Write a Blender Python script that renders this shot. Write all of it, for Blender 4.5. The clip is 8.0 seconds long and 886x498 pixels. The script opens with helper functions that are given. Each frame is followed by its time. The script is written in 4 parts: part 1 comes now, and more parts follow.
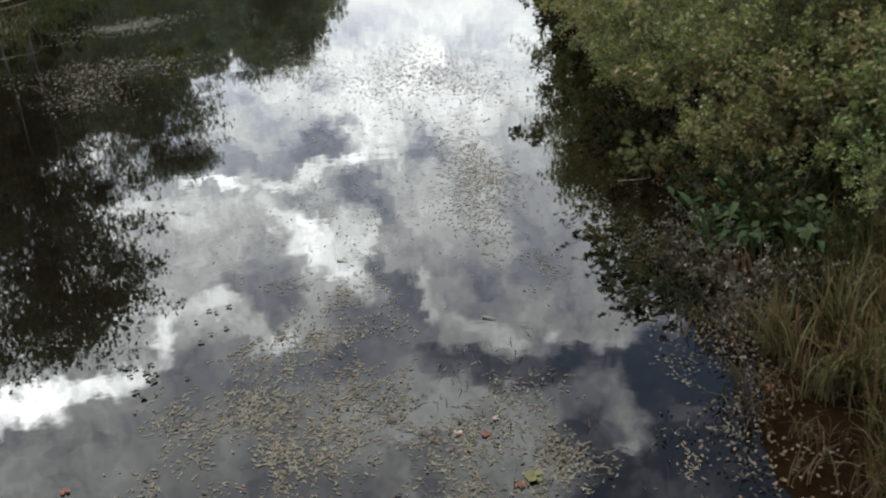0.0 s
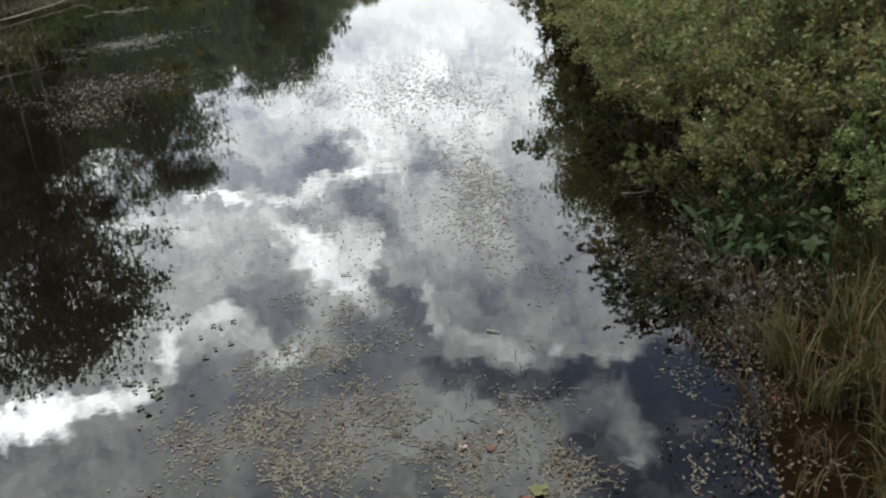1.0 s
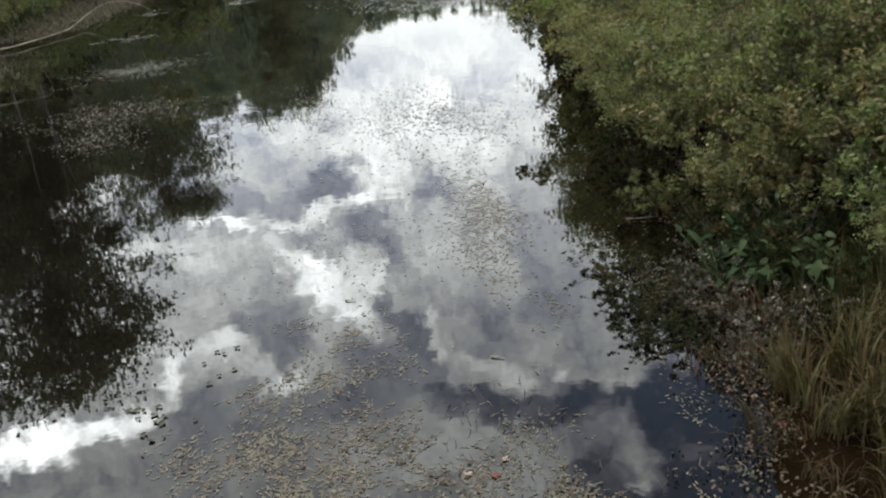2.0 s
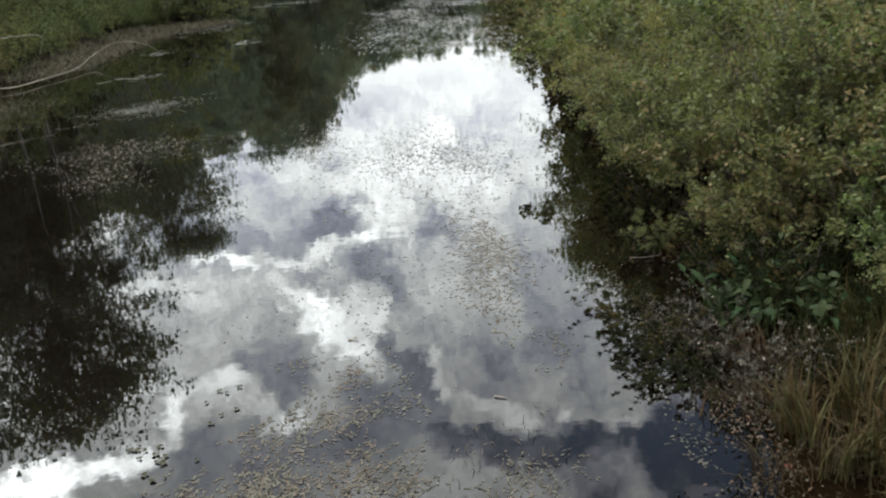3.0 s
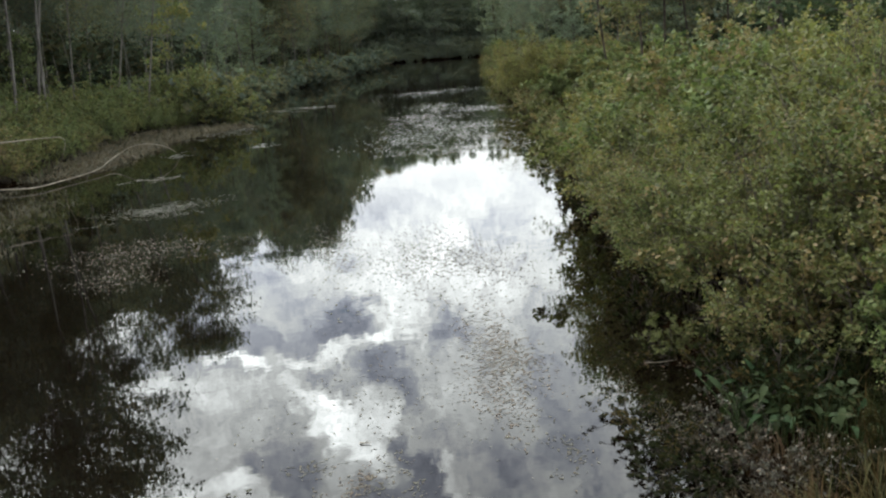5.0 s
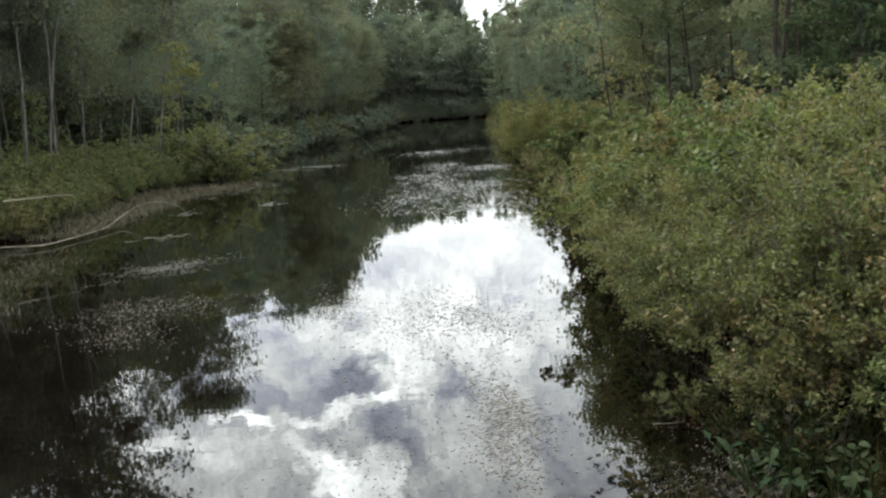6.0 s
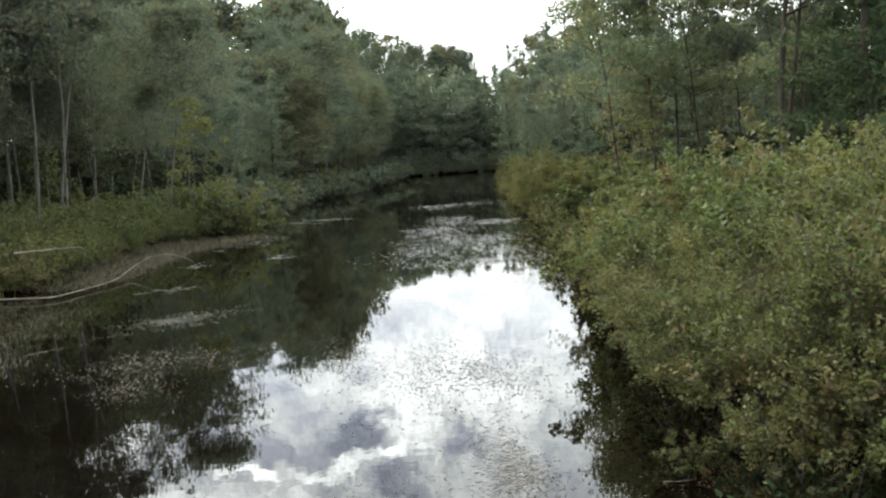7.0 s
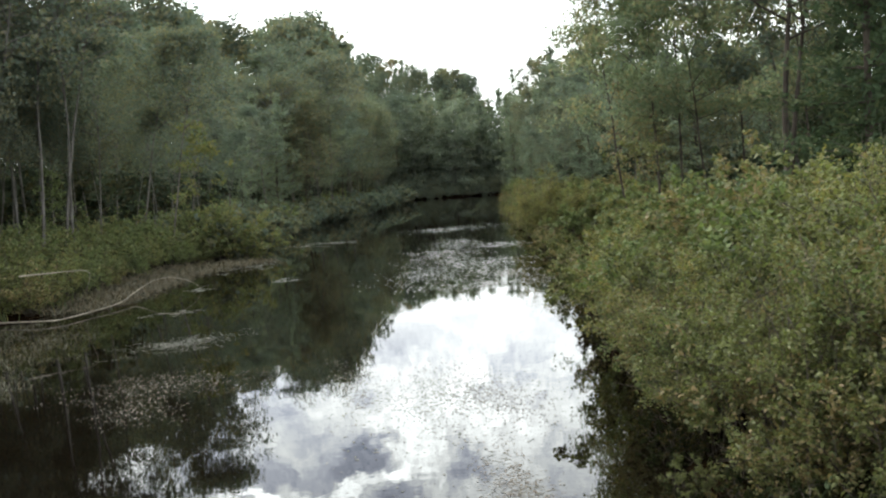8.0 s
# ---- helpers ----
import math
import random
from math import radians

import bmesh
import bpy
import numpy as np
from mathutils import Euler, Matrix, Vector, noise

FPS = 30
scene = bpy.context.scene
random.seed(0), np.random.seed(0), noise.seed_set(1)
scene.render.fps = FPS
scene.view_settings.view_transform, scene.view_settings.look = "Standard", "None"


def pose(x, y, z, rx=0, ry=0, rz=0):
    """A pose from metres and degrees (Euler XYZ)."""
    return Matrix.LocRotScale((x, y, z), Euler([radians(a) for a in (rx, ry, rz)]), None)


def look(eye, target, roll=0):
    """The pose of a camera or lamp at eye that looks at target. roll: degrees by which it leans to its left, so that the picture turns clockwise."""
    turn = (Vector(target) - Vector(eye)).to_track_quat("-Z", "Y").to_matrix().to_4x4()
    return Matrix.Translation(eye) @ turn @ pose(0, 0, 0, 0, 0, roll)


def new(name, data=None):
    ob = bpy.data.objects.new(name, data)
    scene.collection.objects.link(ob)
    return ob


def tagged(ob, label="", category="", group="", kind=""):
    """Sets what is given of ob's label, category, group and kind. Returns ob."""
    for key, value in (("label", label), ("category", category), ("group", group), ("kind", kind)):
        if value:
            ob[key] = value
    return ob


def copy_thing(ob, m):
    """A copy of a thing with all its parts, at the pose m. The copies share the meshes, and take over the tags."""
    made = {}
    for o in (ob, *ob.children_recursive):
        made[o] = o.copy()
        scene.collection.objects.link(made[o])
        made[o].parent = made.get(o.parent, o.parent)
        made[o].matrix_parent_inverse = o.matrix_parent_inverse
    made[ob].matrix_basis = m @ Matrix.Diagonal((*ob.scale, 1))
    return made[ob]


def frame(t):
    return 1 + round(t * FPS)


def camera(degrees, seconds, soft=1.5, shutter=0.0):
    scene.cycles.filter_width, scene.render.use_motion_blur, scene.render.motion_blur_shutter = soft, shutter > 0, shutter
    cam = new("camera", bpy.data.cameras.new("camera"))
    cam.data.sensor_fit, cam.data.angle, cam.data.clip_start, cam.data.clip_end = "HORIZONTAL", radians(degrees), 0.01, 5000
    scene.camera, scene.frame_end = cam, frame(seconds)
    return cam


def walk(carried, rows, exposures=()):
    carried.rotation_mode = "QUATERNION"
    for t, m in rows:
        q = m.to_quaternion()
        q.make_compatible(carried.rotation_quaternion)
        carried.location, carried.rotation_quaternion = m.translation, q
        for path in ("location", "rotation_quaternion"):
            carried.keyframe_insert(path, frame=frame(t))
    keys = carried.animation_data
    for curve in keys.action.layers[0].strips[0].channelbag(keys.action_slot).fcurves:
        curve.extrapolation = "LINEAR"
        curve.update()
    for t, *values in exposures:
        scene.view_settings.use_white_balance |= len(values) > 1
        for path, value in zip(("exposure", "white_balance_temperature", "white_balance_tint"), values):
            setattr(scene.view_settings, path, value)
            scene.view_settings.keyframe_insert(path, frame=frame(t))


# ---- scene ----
# ---------------------------------------------------------------- camera
EYE = 3.6
cam = camera(48.27, 8.0, soft=2.25)
ROWS = [  # t, x, y, rise, yaw, pitch, roll
    (0.0, 0.000, 0.000, 0.000, -1.176, -22.727, -4.362),
    (0.5, 0.000, 0.000, 0.000, -1.093, -22.441, -4.487),
    (1.0, -0.002, 0.000, 0.001, -1.003, -21.918, -4.713),
    (1.5, -0.003, 0.000, 0.002, -0.885, -21.289, -4.851),
    (3.0, -0.003, 0.002, 0.011, -0.885, -18.209, -4.749),
    (3.5, -0.004, 0.001, 0.014, -0.825, -16.896, -4.519),
    (4.0, -0.005, 0.002, 0.018, -0.731, -15.222, -4.399),
    (4.5, -0.006, 0.002, 0.022, -0.627, -13.834, -4.395),
    (6.0, -0.007, 0.004, 0.030, -0.421, -8.889, -4.175),
    (6.5, -0.007, 0.004, 0.035, -0.270, -7.314, -4.050),
    (7.0, -0.008, 0.004, 0.039, -0.148, -5.767, -3.957),
    (7.5, -0.008, 0.003, 0.040, 0.019, -4.704, -4.007),
    (8.0, -0.009, 0.003, 0.040, 0.000, -4.417, -4.000),
]
walk(cam, [(t, pose(x, y, EYE + z, 90 + pitch, 0, yaw) @ pose(0, 0, 0, 0, 0, roll))
           for t, x, y, z, yaw, pitch, roll in ROWS],
     exposures=[(0.0, 0.0, 6500, 5), (3.5, 0.08, 6500, 5), (6.0, 0.15, 6500, 4), (8.0, 0.26, 6500, 4)])

# ---------------------------------------------------------------- node helpers
class Nodes:
    """Short hand for one node tree."""

    def __init__(self, tree):
        self.tree = tree
        tree.nodes.clear()

    def add(self, kind, **values):
        node = self.tree.nodes.new(kind)
        for key, value in values.items():
            if key == "blend":
                node.blend_type = value
            elif key == "op":
                node.operation = value
            elif key == "data":
                node.data_type = value
            elif key == "sky":
                node.sky_type = value
        return node

    def feed(self, socket, value):
        if isinstance(value, bpy.types.NodeSocket):
            self.tree.links.new(value, socket)
        elif isinstance(value, (tuple, list)) and len(value) == 3 and socket.type == "RGBA":
            socket.default_value = (*value, 1)
        else:
            socket.default_value = value

    def math(self, op, a, b=0.0, c=None, clamp=False):
        node = self.add("ShaderNodeMath", op=op)
        node.use_clamp = clamp
        self.feed(node.inputs[0], a)
        self.feed(node.inputs[1], b)
        if c is not None:
            self.feed(node.inputs[2], c)
        return node.outputs[0]

    def vec(self, op, a, b=(0, 0, 0)):
        node = self.add("ShaderNodeVectorMath", op=op)
        self.feed(node.inputs[0], a)
        self.feed(node.inputs[1], b)
        return node.outputs["Value"] if op in ("DOT_PRODUCT", "LENGTH", "DISTANCE") else node.outputs["Vector"]

    def mix(self, fac, a, b, blend="MIX"):
        node = self.add("ShaderNodeMix", data="RGBA", blend=blend)
        self.feed(node.inputs[0], fac)
        self.feed(node.inputs[6], a)
        self.feed(node.inputs[7], b)
        return node.outputs[2]

    def noise(self, vector, scale, detail=3.0, rough=0.5, warp=0.0):
        node = self.add("ShaderNodeTexNoise")
        if vector is not None:
            self.feed(node.inputs["Vector"], vector)
        for key, value in (("Scale", scale), ("Detail", detail), ("Roughness", rough), ("Distortion", warp)):
            node.inputs[key].default_value = value
        return node.outputs["Fac"]

    def ramp(self, fac, *stops):
        """A smooth step from stops[0] to stops[1]."""
        node = self.add("ShaderNodeMapRange")
        node.interpolation_type = "SMOOTHSTEP"
        self.feed(node.inputs["Value"], fac)
        for key, value in zip(("From Min", "From Max", "To Min", "To Max"), stops):
            self.feed(node.inputs[key], value)
        return node.outputs["Result"]


# ---------------------------------------------------------------- sky and sun
SUN_AZ, SUN_EL = -42.0, 42.0  # degrees, azimuth from +y to the right

def unit_way(azimuth, elevation):
    a, e = radians(azimuth), radians(elevation)
    return math.sin(a) * math.cos(e), math.cos(a) * math.cos(e), math.sin(e)


def make_world():
    world = bpy.data.worlds.new("cloudy_sky")
    scene.world = world
    world.use_nodes = True
    n = Nodes(world.node_tree)
    direction = n.add("ShaderNodeTexCoord").outputs["Generated"]
    sky = n.add("ShaderNodeTexSky", sky="NISHITA")
    sky.sun_disc, sky.sun_elevation, sky.sun_rotation = False, radians(SUN_EL), radians(SUN_AZ)
    clear = n.vec("SCALE", sky.outputs["Color"])
    clear.node.inputs["Scale"].default_value = 0.15
    # tangent plane of the sky round the point 22 degrees up, straight ahead
    c, s = math.cos(radians(22)), math.sin(radians(22))
    ahead = n.math("MAXIMUM", n.vec("DOT_PRODUCT", direction, (0, c, s)), 0.05)
    along = n.math("DIVIDE", n.vec("DOT_PRODUCT", direction, (1, 0, 0)), ahead)
    above = n.math("DIVIDE", n.vec("DOT_PRODUCT", direction, (0, -s, c)), ahead)
    joined = n.add("ShaderNodeCombineXYZ")
    n.feed(joined.inputs[0], along)
    n.feed(joined.inputs[1], above)
    flat = joined.outputs[0]
    # ragged edges: billows, and finer curls on them, bend the plane
    bent = flat
    for scale, reach in ((14.0, 0.075), (55.0, 0.032)):
        bend = n.add("ShaderNodeTexNoise")
        n.feed(bend.inputs["Vector"], flat)
        for key, value in (("Scale", scale), ("Detail", 5.0), ("Roughness", 0.62)):
            bend.inputs[key].default_value = value
        off = n.vec("SCALE", n.vec("SUBTRACT", bend.outputs["Color"], (0.5, 0.5, 0.5)))
        off.node.inputs["Scale"].default_value = reach
        bent = n.vec("ADD", bent, off)
    height = n.add("ShaderNodeSeparateXYZ")
    n.feed(height.inputs[0], direction)
    toward = n.vec("DOT_PRODUCT", direction, unit_way(SUN_AZ + 22, SUN_EL - 14))
    # the broken deck all over the sky, brighter towards the sun
    deck = n.ramp(n.noise(bent, 6.0, 8.0, 0.62, 0.4), 0.32, 0.68, 1.7, 4.0)
    deck = n.math("MULTIPLY", deck, n.ramp(toward, -0.2, 0.9, 0.75, 1.0))
    for x, y, rx, ry, turn, bright, soft in HIGH_VEIL + GREY_BELLIES + SILVER_EDGES + CUMULUS + CLEAR_RIFTS + WISPS + DARK_ROLLS + SUNLIT_EDGES:
        deck = cloud_form(n, bent, deck, x, y, rx, ry, turn, bright, soft)
    # puffs and streaks inside the forms
    puffs = n.math("MULTIPLY_ADD", n.noise(bent, 20.0, 9.0, 0.70, 0.3), 2.1, n.math("MULTIPLY_ADD", n.noise(bent, 95.0, 5.0, 0.65, 0.4), 0.8, -0.48))
    puffs = n.math("MAXIMUM", puffs, 0.35)
    deck = n.math("MULTIPLY", deck, puffs)
    cloud = n.vec("SCALE", n.mix(n.ramp(deck, 0.9, 3.0, 0.0, 1.0), (0.89, 0.95, 1.18), (0.98, 1.0, 1.02)))
    n.feed(cloud.node.inputs["Scale"], deck)
    colour = n.mix(n.ramp(deck, 0.6, 1.15, 0.0, 1.0), clear, cloud)
    haze = n.vec("SCALE", (2.15, 2.18, 2.22))
    n.feed(haze.node.inputs["Scale"], n.ramp(toward, -0.2, 0.8, 0.7, 1.0))
    colour = n.mix(n.ramp(height.outputs[2], 0.11, 0.21, 1.0, 0.0), colour, haze)
    back = n.add("ShaderNodeBackground")
    n.feed(back.inputs["Color"], colour)
    back.inputs["Strength"].default_value = 1.0
    out = n.add("ShaderNodeOutputWorld")
    n.feed(out.inputs[0], back.outputs[0])


def cloud_form(n, where, deck, x, y, rx, ry, turn, bright, soft):
    """Lays one oval cloud form over the deck: its own brightness, with an edge as soft as told."""
    shape = n.add("ShaderNodeMapping")
    shape.vector_type = "TEXTURE"
    n.feed(shape.inputs["Vector"], where)
    shape.inputs["Location"].default_value = (x, y, 0)
    shape.inputs["Rotation"].default_value = (0, 0, radians(turn))
    shape.inputs["Scale"].default_value = (rx, ry, 1)
    mask = n.ramp(n.vec("LENGTH", shape.outputs[0]), 1.0 - 0.75 * soft, 1.0 + 0.45 * soft, 0.92, 0.0)
    blend = n.add("ShaderNodeMix")
    n.feed(blend.inputs[0], mask)
    n.feed(blend.inputs[2], deck)
    blend.inputs[3].default_value = bright
    return blend.outputs[0]


# cloud forms in the tangent plane, far ones first: right, up, half width, half height, turn, brightness, softness
HIGH_VEIL = [
    (0.028, -0.187, 0.149, 0.072, 5, 2.96, 1), (-0.038, -0.221, 0.039, 0.022, 5, 1.72, 0.75), (-0.172, -0.118, 0.083, 0.055, 5, 2.21, 0.75),
    (0.114, -0.09, 0.05, 0.092, 10, 2.64, 0.95), (0.08, -0.2, 0.066, 0.028, 5, 2.38, 0.95),
]
GREY_BELLIES = [
    (-0.097, -0.103, 0.047, 0.028, -9, 1.05, 0.6), (-0.183, -0.093, 0.028, 0.015, 10, 1.6, 0.75), (-0.148, -0.13, 0.025, 0.014, 5, 1.73, 0.85),
    (0.001, -0.091, 0.032, 0.023, 15, 1.36, 0.6), (-0.058, -0.052, 0.031, 0.026, 5, 1.54, 0.85), (-0.034, -0.03, 0.017, 0.024, -15, 1.52, 0.85),
    (-0.226, -0.017, 0.095, 0.048, 10, 3.34, 0.5), (-0.16, 0.003, 0.043, 0.035, 15, 3.06, 0.65), (-0.235, -0.048, 0.072, 0.013, 5, 4.11, 0.95),
]
SILVER_EDGES = [
    (-0.205, -0.068, 0.032, 0.006, 15, 6.25, 0.75), (-0.119, -0.073, 0.052, 0.008, -5, 5.28, 0.85), (-0.036, -0.11, 0.034, 0.028, 5, 5.11, 0.85),
    (-0.016, -0.145, 0.084, 0.023, 5, 3.91, 0.95), (-0.056, -0.079, 0.025, 0.009, -15, 6.12, 0.85), (0.019, -0.185, 0.025, 0.012, 5, 3.6, 0.95),
    (-0.105, 0.002, 0.068, 0.018, 45, 7.74, 0.7), (-0.074, 0.004, 0.028, 0.037, 5, 6.44, 0.95),
]
CUMULUS = [
    (0.074, 0.011, 0.105, 0.071, 45, 2.77, 0.35), (0.124, -0.002, 0.037, 0.09, -5, 2.01, 0.7), (0.016, -0.011, 0.036, 0.041, 5, 3.35, 0.8),
    (0.097, 0.079, 0.076, 0.032, 24, 2.63, 0.5), (0.054, 0.05, 0.03, 0.015, 34, 1.67, 0.8), (0.084, 0.029, 0.023, 0.01, -15, 3.18, 0.9),
    (0.111, 0.049, 0.026, 0.011, 31, 1.74, 0.8), (-0.005, 0.053, 0.034, 0.01, 70, 4.36, 0.9), (0.058, 0.102, 0.05, 0.011, 27, 4.78, 0.9),
    (0.126, 0.118, 0.015, 0.01, 5, 5.04, 0.7), (0.168, 0.097, 0.025, 0.022, 5, 2.49, 0.7), (0.067, -0.035, 0.022, 0.022, 5, 3.09, 0.9),
]
CLEAR_RIFTS = [
    (-0.026, 0.057, 0.053, 0.013, 63, 1.25, 0.5), (-0.036, 0.091, 0.057, 0.023, 24, 1.92, 0.7), (0.08, 0.147, 0.084, 0.022, 10, 0.8, 0.45),
    (0.263, 0.177, 0.083, 0.09, 5, 0.62, 0.35), (0.19, 0.145, 0.078, 0.022, 5, 0.64, 0.5), (0.013, 0.127, 0.037, 0.017, 15, 0.98, 0.6),
    (0.151, 0.231, 0.04, 0.061, 5, 0.88, 0.5), (0.226, 0.272, 0.132, 0.048, 5, 0.85, 0.5), (0.213, 0.086, 0.014, 0.007, 14, 4.47, 0.8),
    (0.368, 0.239, 0.108, 0.094, 5, 0.64, 0.5),
]
WISPS = [
    (0.171, 0.169, 0.029, 0.025, 5, 1.98, 1), (0.192, 0.209, 0.02, 0.036, -10, 2.99, 0.95), (0.187, 0.235, 0.014, 0.007, 5, 4.35, 0.95),
    (0.266, 0.203, 0.03, 0.014, 5, 1.24, 1), (-0.002, 0.171, 0.047, 0.036, 5, 4.28, 1), (-0.116, 0.161, 0.039, 0.04, 5, 3.28, 1),
    (-0.057, 0.201, 0.051, 0.036, 5, 4.03, 1), (0.063, 0.215, 0.061, 0.044, 5, 4, 1), (0.094, 0.255, 0.042, 0.028, 5, 4.28, 1),
]
DARK_ROLLS = [
    (-0.181, 0.047, 0.047, 0.018, -5, 1.65, 0.6), (-0.145, 0.032, 0.029, 0.029, 5, 1.89, 0.6), (-0.153, 0.062, 0.018, 0.023, 5, 1.52, 0.7),
    (-0.211, 0.136, 0.088, 0.052, 5, 1.91, 0.6), (-0.307, 0.196, 0.144, 0.04, 5, 2.79, 0.6), (-0.067, 0.082, 0.039, 0.036, 5, 1.67, 0.6),
    (-0.095, 0.117, 0.061, 0.025, 5, 1.62, 0.6), (-0.008, 0.234, 0.026, 0.031, 5, 2.12, 0.7), (-0.393, 0.206, 0.094, 0.033, 5, 3.1, 0.7),
]
SUNLIT_EDGES = [
    (-0.267, 0.075, 0.013, 0.032, 22, 10, 0.85), (-0.329, 0.121, 0.046, 0.014, -15, 15.13, 0.95), (-0.415, 0.136, 0.055, 0.02, 0, 21.48, 0.95),
    (-0.23, 0.055, 0.04, 0.012, 5, 6.35, 0.95), (-0.16, 0.09, 0.025, 0.011, 5, 7.62, 0.95), (-0.288, 0.043, 0.038, 0.014, -15, 5.84, 0.95),
    (-0.194, 0.071, 0.028, 0.012, 5, 5.14, 0.95), (-0.321, -0.039, 0.033, 0.025, 5, 4.96, 0.95),
]
make_world()

lamp = bpy.data.lights.new("sun", "SUN")
lamp.energy, lamp.angle, lamp.color = 2.2, radians(10), (1.0, 0.95, 0.86)
sun = new("sun", lamp)
az, el = radians(SUN_AZ), radians(SUN_EL)
sun.matrix_world = look((math.sin(az) * 300, math.cos(az) * 300, math.tan(el) * 300), (0, 0, 0))

# ---------------------------------------------------------------- materials
def material(name):
    mat = bpy.data.materials.new(name)
    mat.use_nodes = True
    return mat, Nodes(mat.node_tree)


def finish(n, shader):
    out = n.add("ShaderNodeOutputMaterial")
    n.feed(out.inputs["Surface"], shader)
    return out


def principled(n, colour, rough, bump=None, strength=0.3, size=0.02, sheen=0.1):
    node = n.add("ShaderNodeBsdfPrincipled")
    node.inputs["Specular IOR Level"].default_value = sheen
    n.feed(node.inputs["Base Color"], colour)
    n.feed(node.inputs["Roughness"], rough)
    if bump is not None:
        relief = n.add("ShaderNodeBump")
        relief.inputs["Strength"].default_value, relief.inputs["Distance"].default_value = strength, size
        n.feed(relief.inputs["Height"], bump)
        n.feed(node.inputs["Normal"], relief.outputs[0])
    return node


def leaf_material(name, dark, mid, warm, share=0.12, glow=0.35, rough=0.6, gloss=0.08):
    """Leaves: dark to mid green from leaf to leaf, a share of them turning, some light let through."""
    mat, n = material(name)
    island = n.add("ShaderNodeNewGeometry").outputs["Random Per Island"]
    thing = n.add("ShaderNodeObjectInfo").outputs["Random"]
    place = n.add("ShaderNodeNewGeometry").outputs["Position"]
    patch = n.noise(place, 0.9, 2.0)
    base = n.mix(n.math("MULTIPLY_ADD", island, 0.7, n.math("MULTIPLY", patch, 0.3)), dark, mid)
    turn = n.math("ADD", n.math("ADD", n.math("MULTIPLY", n.noise(place, 1.7, 3.0), 0.5), n.math("MULTIPLY", thing, 0.34)),
                  n.math("MULTIPLY", n.math("FRACT", n.math("MULTIPLY", island, 37.7)), 0.5))
    colour = n.mix(n.ramp(turn, 0.75 - share, 0.95 - share, 0.0, 0.85), base, warm)
    surface = principled(n, colour, rough)
    surface.inputs["Specular IOR Level"].default_value = gloss
    through_leaf = n.add("ShaderNodeBsdfTranslucent")
    n.feed(through_leaf.inputs["Color"], n.mix(1.0, colour, (1.2, 1.3, 0.9), "MULTIPLY"))
    both = n.add("ShaderNodeMixShader")
    both.inputs[0].default_value = glow
    n.feed(both.inputs[1], surface.outputs[0])
    n.feed(both.inputs[2], through_leaf.outputs[0])
    finish(n, both.outputs[0])
    return mat


def bark_material(name, dark, light):
    mat, n = material(name)
    place = n.add("ShaderNodeTexCoord").outputs["Object"]
    stretch = n.vec("MULTIPLY", place, (1, 1, 0.18))
    ridges = n.noise(stretch, 22.0, 5.0, 0.65)
    blotch = n.noise(place, 1.6, 3.0)
    colour = n.mix(n.ramp(n.math("MULTIPLY_ADD", blotch, 0.6, n.math("MULTIPLY", ridges, 0.4)), 0.35, 0.65, 0.0, 1.0), dark, light)
    finish(n, principled(n, colour, 0.85, ridges, 0.6, 0.03).outputs[0])
    return mat


M_MAPLE = leaf_material("maple_leaf", (0.072, 0.086, 0.056), (0.162, 0.178, 0.127), (0.20, 0.150, 0.082), 0.06, 0.5)
M_ASH = leaf_material("ash_leaf", (0.100, 0.124, 0.078), (0.215, 0.245, 0.180), (0.22, 0.19, 0.12), 0.02, 0.6, 0.7, 0.02)
# haze over the river's head is mixed into this pale leaf colour
M_HAZE_LEAF = leaf_material("willow_leaf", (0.110, 0.130, 0.108), (0.220, 0.244, 0.205), (0.20, 0.19, 0.12), 0.02, 0.6)
M_DARK = leaf_material("forest_leaf", (0.066, 0.084, 0.064), (0.138, 0.164, 0.136), (0.17, 0.15, 0.09), 0.06, 0.38, 0.7, 0.02)
# understory leaf base darkened to put the wood's shade into its colour
M_SHADE_TINT = leaf_material("shade_leaf", (0.022, 0.030, 0.020), (0.060, 0.074, 0.048), (0.07, 0.06, 0.03), 0.03, 0.25, 0.7, 0.02)
M_PINE = leaf_material("pine_needle", (0.030, 0.047, 0.027), (0.072, 0.095, 0.053), (0.09, 0.10, 0.05), 0.0, 0.25, 0.9, 0.0)
# needles paled to grey-green so distant pines carry haze in their colour
M_HAZY_PINE = leaf_material("white_pine_needle", (0.095, 0.116, 0.096), (0.180, 0.204, 0.170), (0.16, 0.17, 0.10), 0.0, 0.6, 0.9, 0.0)
M_SHRUB = leaf_material("shrub_leaf", (0.011, 0.016, 0.006), (0.172, 0.182, 0.068), (0.190, 0.138, 0.070), 0.04, 0.35, 0.5, 0.16)
M_SHRUB_G = leaf_material("green_shrub_leaf", (0.011, 0.021, 0.008), (0.164, 0.202, 0.074), (0.14, 0.12, 0.055), 0.03, 0.35, 0.5, 0.16)
M_SHRUB_Y = leaf_material("yellow_shrub_leaf", (0.026, 0.031, 0.010), (0.200, 0.200, 0.072), (0.19, 0.15, 0.055), 0.04, 0.4, 0.5, 0.16)
# near-black base: the shade under the overhanging bank is put into this leaf colour
M_EDGE_SHADE = leaf_material("water_edge_leaf", (0.006, 0.009, 0.005), (0.028, 0.032, 0.014), (0.075, 0.055, 0.024), 0.06, 0.35, 0.8, 0.0)
M_HERB = leaf_material("bank_herb_leaf", (0.050, 0.066, 0.031), (0.170, 0.194, 0.086), (0.17, 0.150, 0.06), 0.03)
